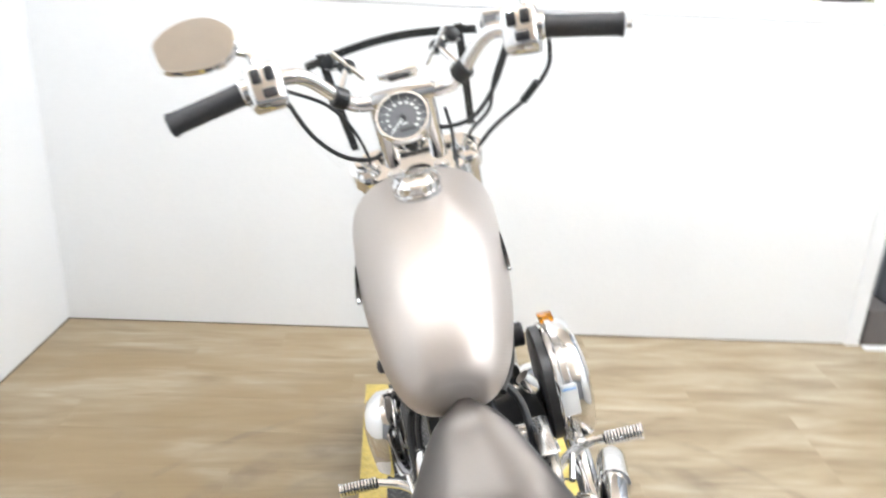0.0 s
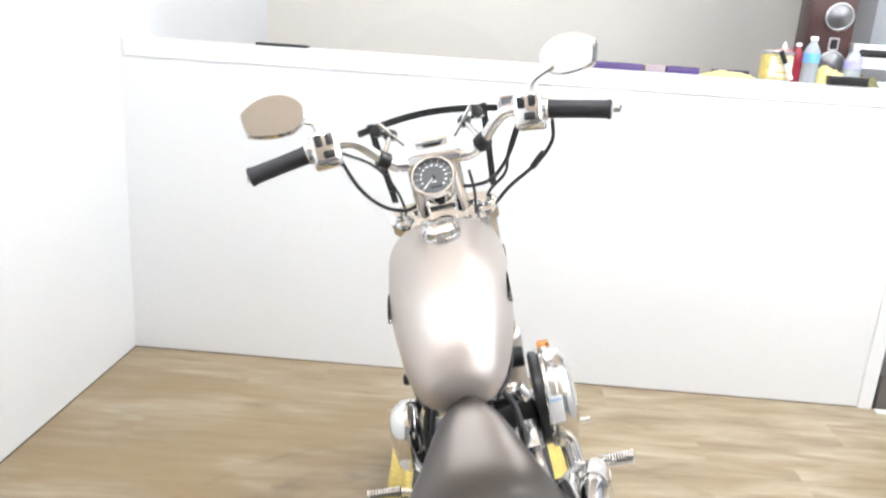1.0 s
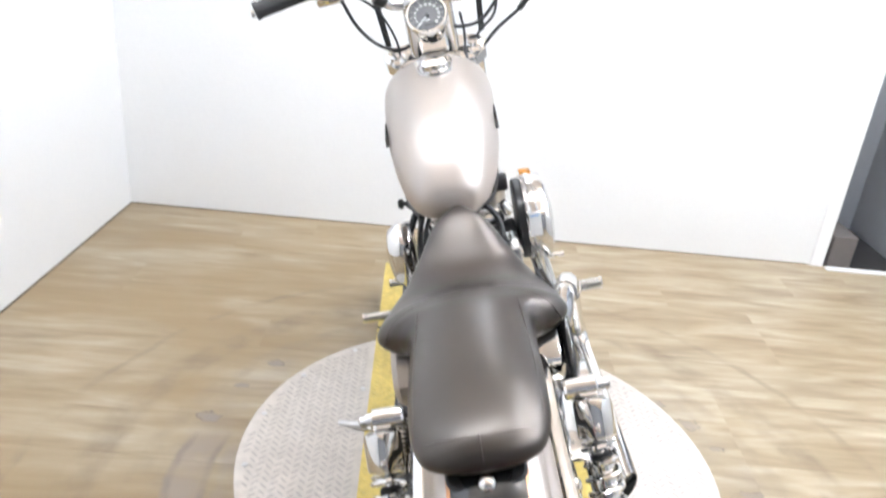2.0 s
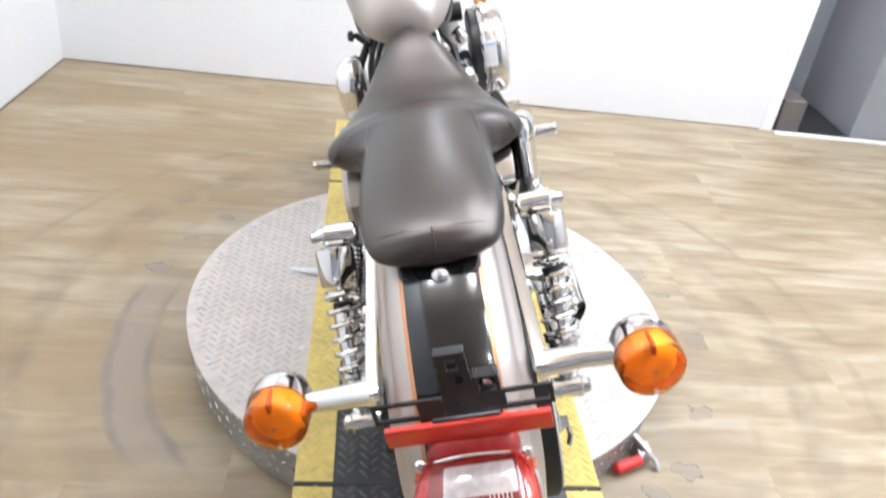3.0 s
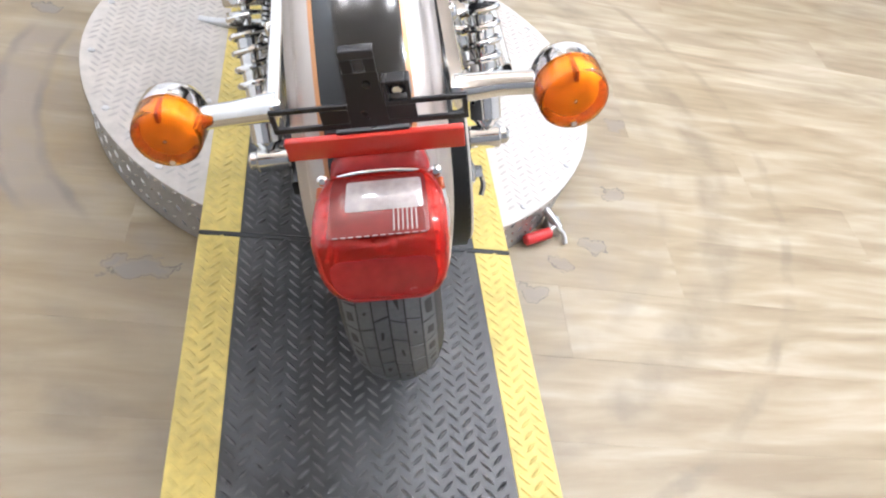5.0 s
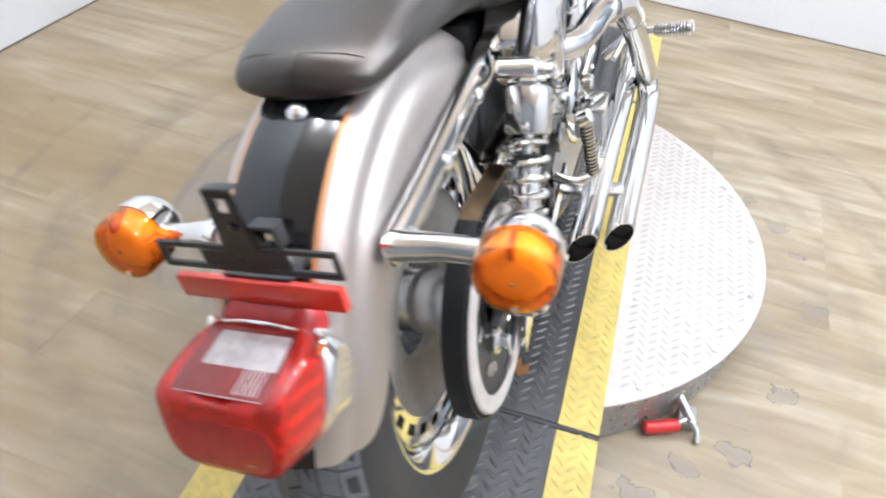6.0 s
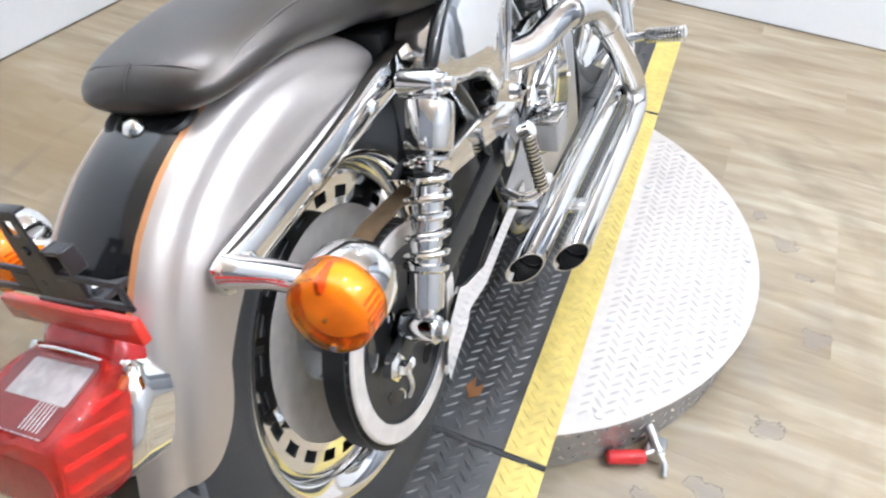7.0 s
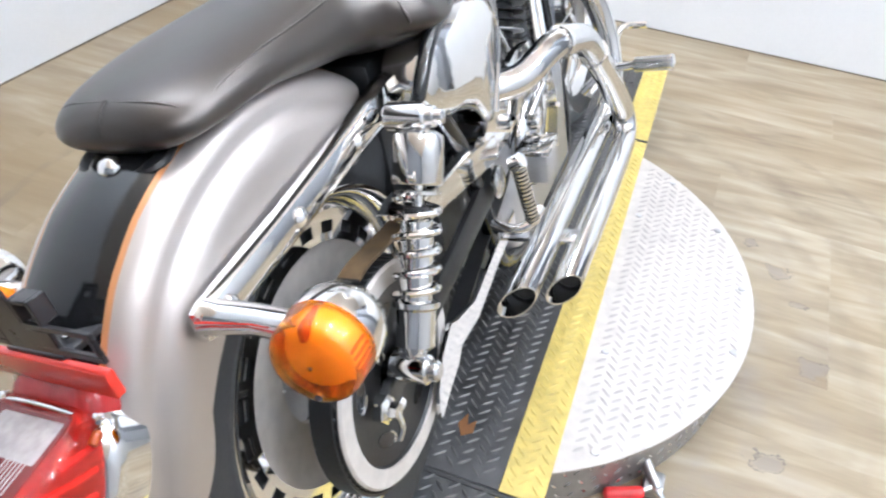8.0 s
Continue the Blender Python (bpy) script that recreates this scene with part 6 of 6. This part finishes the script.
for s in (1, -1):
    a, b = st(s * 0.255, 0.771, 1.189), st(s * 0.378, 0.738, 1.168)
    way = (b - a).normalized()
    g = part("grip", disc_profile(new_bm(), [(0, 0.0175), (0.002, 0.0195), (0.008, 0.0185), (0.06, 0.0178), (0.118, 0.0180), (0.122, 0.0195), (0.128, 0.0195), (0.130, 0.016)], to_axis(a, way), 24), RUBBER, bar, "black rubber grip")
    part("grip_end", disc_profile(new_bm(), [(0.129, 0.016), (0.1315, 0.013), (0.132, 0.004)], to_axis(a, way), 20), CHROME_DULL, bar)
    q = way.to_track_quat("Z", "Y").to_matrix().to_4x4()
    sw = part("switch_housing", box(new_bm(), (-0.031, -0.027, -0.038), (0.031, 0.027, 0.034), 0.011, Matrix.Translation(st(s * 0.219, 0.782, 1.190)) @ pose(0, 0, 0, -22, 0, s * -15), 3), CHROME, bar, "chrome switch housing", 50)
    frame_sw = Matrix.Translation(st(s * 0.219, 0.782, 1.190)) @ pose(0, 0, 0, -22, 0, s * -15)
    for dx, dz, w, h in ((-0.012, 0.012, 0.008, 0.012), (0.011, 0.013, 0.008, 0.012), (0.004, -0.018, 0.012, 0.008)):
        part("switch_button", box(new_bm(), (dx - w, -0.032, dz - h), (dx + w, -0.024, dz + h), 0.003, frame_sw), PLASTIC, sw, "black rocker switch")
    part("clamp_collar", rod(new_bm(), st(s * 0.243, 0.774, 1.191), st(s * 0.258, 0.770, 1.189), 0.0225, 24), CHROME, bar)
    # lever
    part("lever", tube(new_bm(), [st(s * x, y, z) for x, y, z in ((0.235, 0.815, 1.176), (0.28, 0.838, 1.172), (0.35, 0.830, 1.164), (0.408, 0.806, 1.160))], [0.008, 0.007, 0.006, 0.008], 12), CHROME, bar, "chrome hand lever")
    # mirror
    c = st(s * 0.310, 0.775, 1.287 if s > 0 else 1.277)
    mir = new("mirror")
    mir.parent = bike
    mir["label"] = "faceted chrome rear-view mirror"
    outline = [(-0.062, 0.006), (-0.058, 0.018), (-0.030, 0.034), (0.002, 0.040), (0.034, 0.034), (0.058, 0.014), (0.063, -0.006), (0.050, -0.028), (0.020, -0.039), (-0.022, -0.037), (-0.052, -0.030), (-0.060, -0.014)]
    outline = [(-s * x * (1 if s > 0 else 1.1), y * (1 if s > 0 else 1.12)) for x, y in outline]
    mm = Matrix.Translation(c) @ pose(0, 0, 0, 90 - 9, 0, -32) if s > 0 else Matrix.Translation(c) @ pose(0, 0, 0, 90 - 21, 0, 10)
    loopm = [tuple(p) for p in spline(outline + [outline[0]], 3)[:-1]]
    part("shell", slab(new_bm(), loopm, mm @ Matrix.Translation((0, 0, -0.020)), 0.020, 0.006), CHROME, mir, "", 40)
    part("glass", slab(new_bm(), [(x * 0.93, y * 0.92) for x, y in loopm], mm @ Matrix.Translation((0, 0, 0.0003)), 0.0012), MIRROR, mir, "silvered mirror glass")
    part("stem", tube(new_bm(), [st(s * 0.228, 0.79, 1.215), st(s * 0.236, 0.795, 1.245), c + V((-s * 0.03, 0.012, -0.02))], [0.007, 0.0055, 0.005], 10), CHROME, mir)
part("master_cylinder", box(new_bm(), (0.165, 0.815, 1.190), (0.225, 0.865, 1.228), 0.006), CHROME, bar, "chrome brake master cylinder")
part("riser_clamp", box(new_bm(), (-0.060, 0.832, 1.108), (0.060, 0.872, 1.138), 0.010, STEER), CHROME, bar, "chrome riser clamp")
part("indicator_window", box(new_bm(), (-0.019, -0.004, -0.006), (0.019, 0.002, 0.006), 0.0025, STEER @ Matrix.Translation((0.0, 0.826, 1.158)) @ pose(0, 0, 0, 52, 0, 0)), PLASTIC, bar, "dark indicator lamp strip")
part("indicator_housing", box(new_bm(), (-0.036, -0.002, -0.014), (0.036, 0.012, 0.014), 0.006, STEER @ Matrix.Translation((0.0, 0.826, 1.158)) @ pose(0, 0, 0, 52, 0, 0)), CHROME, bar)
for s in (1, -1):
    part("riser", rod(new_bm(), (s * 0.045, 0.905, 1.0), (s * 0.045, 0.853, 1.12), 0.016, 20), CHROME, bar)

# speedometer
spd = new("speedometer")
spd.parent = bike
spd["label"] = "round grey speedometer with chrome bezel and white figures"
sm = STEER @ to_axis((-0.007, 0.812, 1.088), (0, -math.cos(radians(37)), math.sin(radians(37))))
part("case", disc_profile(new_bm(), [(-0.060, 0.030), (-0.055, 0.036), (-0.02, 0.043), (0.008, 0.0455)], sm, 40), CHROME, spd, "chrome speedometer cup")
part("bezel", disc_profile(new_bm(), [(0.004, 0.0455), (0.006, 0.0485), (0.014, 0.0485), (0.018, 0.046), (0.018, 0.0425), (0.012, 0.0405), (0.004, 0.0405)], sm, 48, True), CHROME, spd, "chrome bezel")
dial = part("dial", disc_profile(new_bm(), [(0.004, 0.041), (0.0095, 0.041)], sm, 48), DIAL, spd, "dark grey dial")


def on_dial(x, y, z=0.0098):
    """x to the reader's right, y up the dial face."""
    normal = (sm.to_3x3() @ V((0, 0, 1))).normalized()
    right = V((1, 0, 0)) - normal * normal.x
    right.normalize()
    up = normal.cross(right)
    c = sm.translation
    return Matrix(((right.x, up.x, normal.x, 0), (right.y, up.y, normal.y, 0), (right.z, up.z, normal.z, 0), (0, 0, 0, 1))), c + right * x + up * y + normal * z


def dial_box(name, x, y, w, h, ang, mat):
    r, c = on_dial(x, y)
    return part(name, box(new_bm(), (-w / 2, -h / 2, 0), (w / 2, h / 2, 0.0006), 0, Matrix.Translation(c) @ r @ Matrix.Rotation(ang, 4, "Z")), mat, dial)


for k in range(13):
    a = radians(225 - 270 * k / 12)
    dial_box("figure", 0.0275 * math.cos(a), 0.0275 * math.sin(a), 0.0062 if k > 4 else 0.0045, 0.0042, 0, DIAL_WHITE)
    dial_box("tick", 0.0365 * math.cos(a), 0.0365 * math.sin(a), 0.0045, 0.0011, a, DIAL_WHITE)
dial_box("counter", 0.004, -0.024, 0.026, 0.0055, 0, PLASTIC)
dial_box("print_bar", 0.0, -0.012, 0.011, 0.0025, 0, DIAL_WHITE)
r, c = on_dial(-0.0105, -0.0125, 0.012)
part("needle", box(new_bm(), (-0.019, -0.0013, 0), (0.017, 0.0013, 0.0008), 0, Matrix.Translation(c) @ r @ Matrix.Rotation(radians(45), 4, "Z")), DIAL_WHITE, dial, "white needle at zero")
part("needle_hub", disc_profile(new_bm(), [(0.0095, 0.005), (0.0135, 0.004)], sm, 16), PLASTIC, dial)

# black windscreen bracket with its clamps
wb = new("windscreen_bracket")
wb.parent = bike
wb["label"] = "black flat-bar windscreen bracket clamped to the handlebar"


def flat_bar(pts, half_w, thick, up):
    rings = []
    for i, p in enumerate(pts):
        p = V(p)
        rings.append([p + V(up) * half_w + V((0, -thick, 0)), p + V(up) * half_w + V((0, thick, 0)), p - V(up) * half_w + V((0, thick, 0)), p - V(up) * half_w + V((0, -thick, 0))])
    return loft(new_bm(), rings)


part("cross_bar", flat_bar([(-0.168 + 0.336 * k / 16, 0.985 + 0.018 * math.sin(math.pi * k / 16), 1.195 + 0.018 * math.sin(math.pi * k / 16)) for k in range(17)], 0.0085, 0.002, (0, -0.4, 0.92)), BLACK_MATT, wb, "black cross bar", 30)
for s in (1, -1):
    part("upright", flat_bar([(s * 0.136, 0.990, 1.212), (s * 0.133, 1.04, 1.12), (s * 0.128, 1.105, 1.006)], 0.008, 0.002, (s * 1, 0, 0)), BLACK_MATT, wb, "black upright bar", 30)
    c = V((s * 0.085, 0.905, 1.186))
    part("knob", disc_profile(new_bm(), [(-0.013, 0.010), (-0.011, 0.0135), (0.011, 0.0135), (0.013, 0.010)], to_axis(c, (0.3 * s, -1, 0.2)), 12), BLACK_MATT, wb, "black clamp knob")
    part("clamp_arm", rod(new_bm(), c, (s * 0.130, 1.0, 1.185), 0.006), CHROME, wb)
    part("clamp_lever", rod(new_bm(), c + V((s * 0.02, -0.01, 0.03)), c + V((-s * 0.028, -0.012, -0.026)), 0.0045), CHROME, wb)
    part("knob", disc_profile(new_bm(), [(-0.012, 0.009), (-0.010, 0.0125), (0.010, 0.0125), (0.012, 0.009)], to_axis((s * 0.118, 0.95, 1.196), (0.2 * s, -1, 0.2)), 12), BLACK_MATT, wb)
    part("bar_clamp", rod(new_bm(), st(s * 0.120, 0.828, 1.150), st(s * 0.100, 0.840, 1.136), 0.0185, 16), BLACK_MATT, wb, "black handlebar clamp")
    part("clamp_link", rod(new_bm(), st(s * 0.108, 0.834, 1.150), c, 0.006), CHROME, wb)

# clear windscreen
bm = new_bm()
rings = []
for k in range(15):
    f = k / 14
    wd = 0.235 * (1 - 0.72 * max(0, (f - 0.55) / 0.45) ** 2.6) * (0.72 + 0.28 * min(1, f * 3))
    row = []
    for j in range(13):
        u = j / 12 * 2 - 1
        row.append(V((wd * u, 1.112 - 0.215 * f - 0.055 * u * u, 0.985 + 0.43 * f)))
    rings.append(row + [p + V((0, 0.0015, 0.0005)) for p in row[::-1]])
screen = part("windscreen", loft(bm, rings), SCREEN, wb, "clear plastic windscreen", 60)
screen.visible_shadow = False

# cables
for pts, r, mt in (([st(-0.20, 0.80, 1.175), (-0.17, 0.85, 1.09), (-0.125, 0.88, 1.035), (-0.07, 0.90, 1.02), (-0.03, 0.88, 1.06)], 0.0042, RUBBER),
                   ([st(-0.20, 0.81, 1.18), (-0.13, 0.87, 1.13), (-0.095, 0.90, 1.06), (-0.085, 0.93, 0.98)], 0.0032, RUBBER),
                   ([st(0.195, 0.80, 1.17), (0.165, 0.85, 1.10), (0.12, 0.88, 1.055), (0.07, 0.875, 1.05), (0.045, 0.87, 1.06)], 0.0042, RUBBER),
                   ([st(0.19, 0.82, 1.17), (0.170, 0.87, 1.11), (0.155, 0.90, 1.06), (0.11, 0.92, 1.02), (0.085, 0.93, 0.96)], 0.0035, RUBBER),
                   ([st(0.262, 0.785, 1.165), (0.262, 0.81, 1.12), (0.225, 0.85, 1.075), (0.155, 0.90, 1.025), (0.110, 0.95, 0.975)], 0.0042, RUBBER),
                   ([(0.075, 0.90, 1.08), (0.078, 0.91, 1.03), (0.07, 0.90, 0.97)], 0.0035, RUBBER)):
    part("cable", tube(new_bm(), pts, r, 8, 8), mt, bike, "black control cable")
part("cable_adjuster", rod(new_bm(), (0.243, 0.833, 1.097), (0.215, 0.858, 1.067), 0.0075, 12), BLACK_MATT, bike)


# the motorcycle's true proportions: narrower and shorter by a twentieth, its nose a little down; round parts stay round
PROPORTION = Matrix(((0.948, -0.013, 0.007, 0.006), (0.033, 0.947, 0.025, -0.028), (-0.015, -0.023, 0.992, 0.018), (0, 0, 0, 1)))
ROUND = {"rear_wheel": (V((0, WY, WZ)), 0.98, V((0, 0, -0.004))), "front_wheel": (V((0, FY, FZ)), 0.97, V((0, 0, 0))), "speedometer": (sm.translation, 0.97, V((0, 0, 0))),
         "plate_bracket": (V((0, -0.443, 0.59)), 1.0, V((0.006, 0, -0.006))), "tail_lamp": (V((0, -0.455, 0.51)), 1.06, V((0.006, 0, -0.006)))}


def proportion(ob, m, above):
    """Gives a part and its own parts their final shape; above: from the part's parent to the motorcycle."""
    base = ob.name.split(".")[0]
    if base in ROUND and ob.parent == bike:
        c, k, shift = ROUND[base]
        m = Matrix.Translation(PROPORTION @ c + shift) @ Matrix.Scale(k, 4) @ Matrix.Translation(-c)
    elif base == "turn_signal":
        c = next(o for o in ob.children if o.name.startswith("cup")).data.vertices
        c = sum((v.co for v in c), V((0, 0, 0))) / len(c)
        m = Matrix.Translation(PROPORTION @ c + V((math.copysign(0.009, c.x), 0, 0.002 if c.x < 0 else 0.005))) @ Matrix.Scale(0.97, 4) @ Matrix.Translation(-c)
    here = above @ ob.matrix_basis
    if ob.type == "MESH":
        ob.data.transform(here.inverted() @ m @ here)
    for o in ob.children:
        proportion(o, PROPORTION if base == "turn_signal" and o.name.startswith("stem") else m, here)


for child in bike.children:
    proportion(child, PROPORTION, Matrix())


# ---- floor planks ----
def plank_mesh(length, width):
    bm = new_bm()
    g = 0.0001
    lo, hi = (g, g, -0.0045), (length - g, width - g, 0.0)
    box(bm, lo, hi, 0.0002, seg=1)
    me = bpy.data.meshes.new("plank")
    bm.to_mesh(me)
    bm.free()
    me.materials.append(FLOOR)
    return me


PLANK_W, PLANK_L = 0.191, 1.22
whole = plank_mesh(PLANK_L, PLANK_W)
cut_meshes = {}
rng = random.Random(4)
row, y = 0, FRONT - PLANK_W
while y > BACK:
    x = LEFT - rng.choice((0.0, 0.31, 0.62, 0.9))
    while x < RIGHT:
        x0, x1 = max(x, LEFT), min(x + PLANK_L, RIGHT)
        if x1 - x0 > 0.05:
            key = round(x1 - x0, 2)
            if key >= PLANK_L - 0.01:
                me = whole
            else:
                if key not in cut_meshes:
                    cut_meshes[key] = plank_mesh(x1 - x0, PLANK_W)
                me = cut_meshes[key]
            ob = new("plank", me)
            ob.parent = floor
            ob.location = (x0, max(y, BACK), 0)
        x += PLANK_L
    y -= PLANK_W
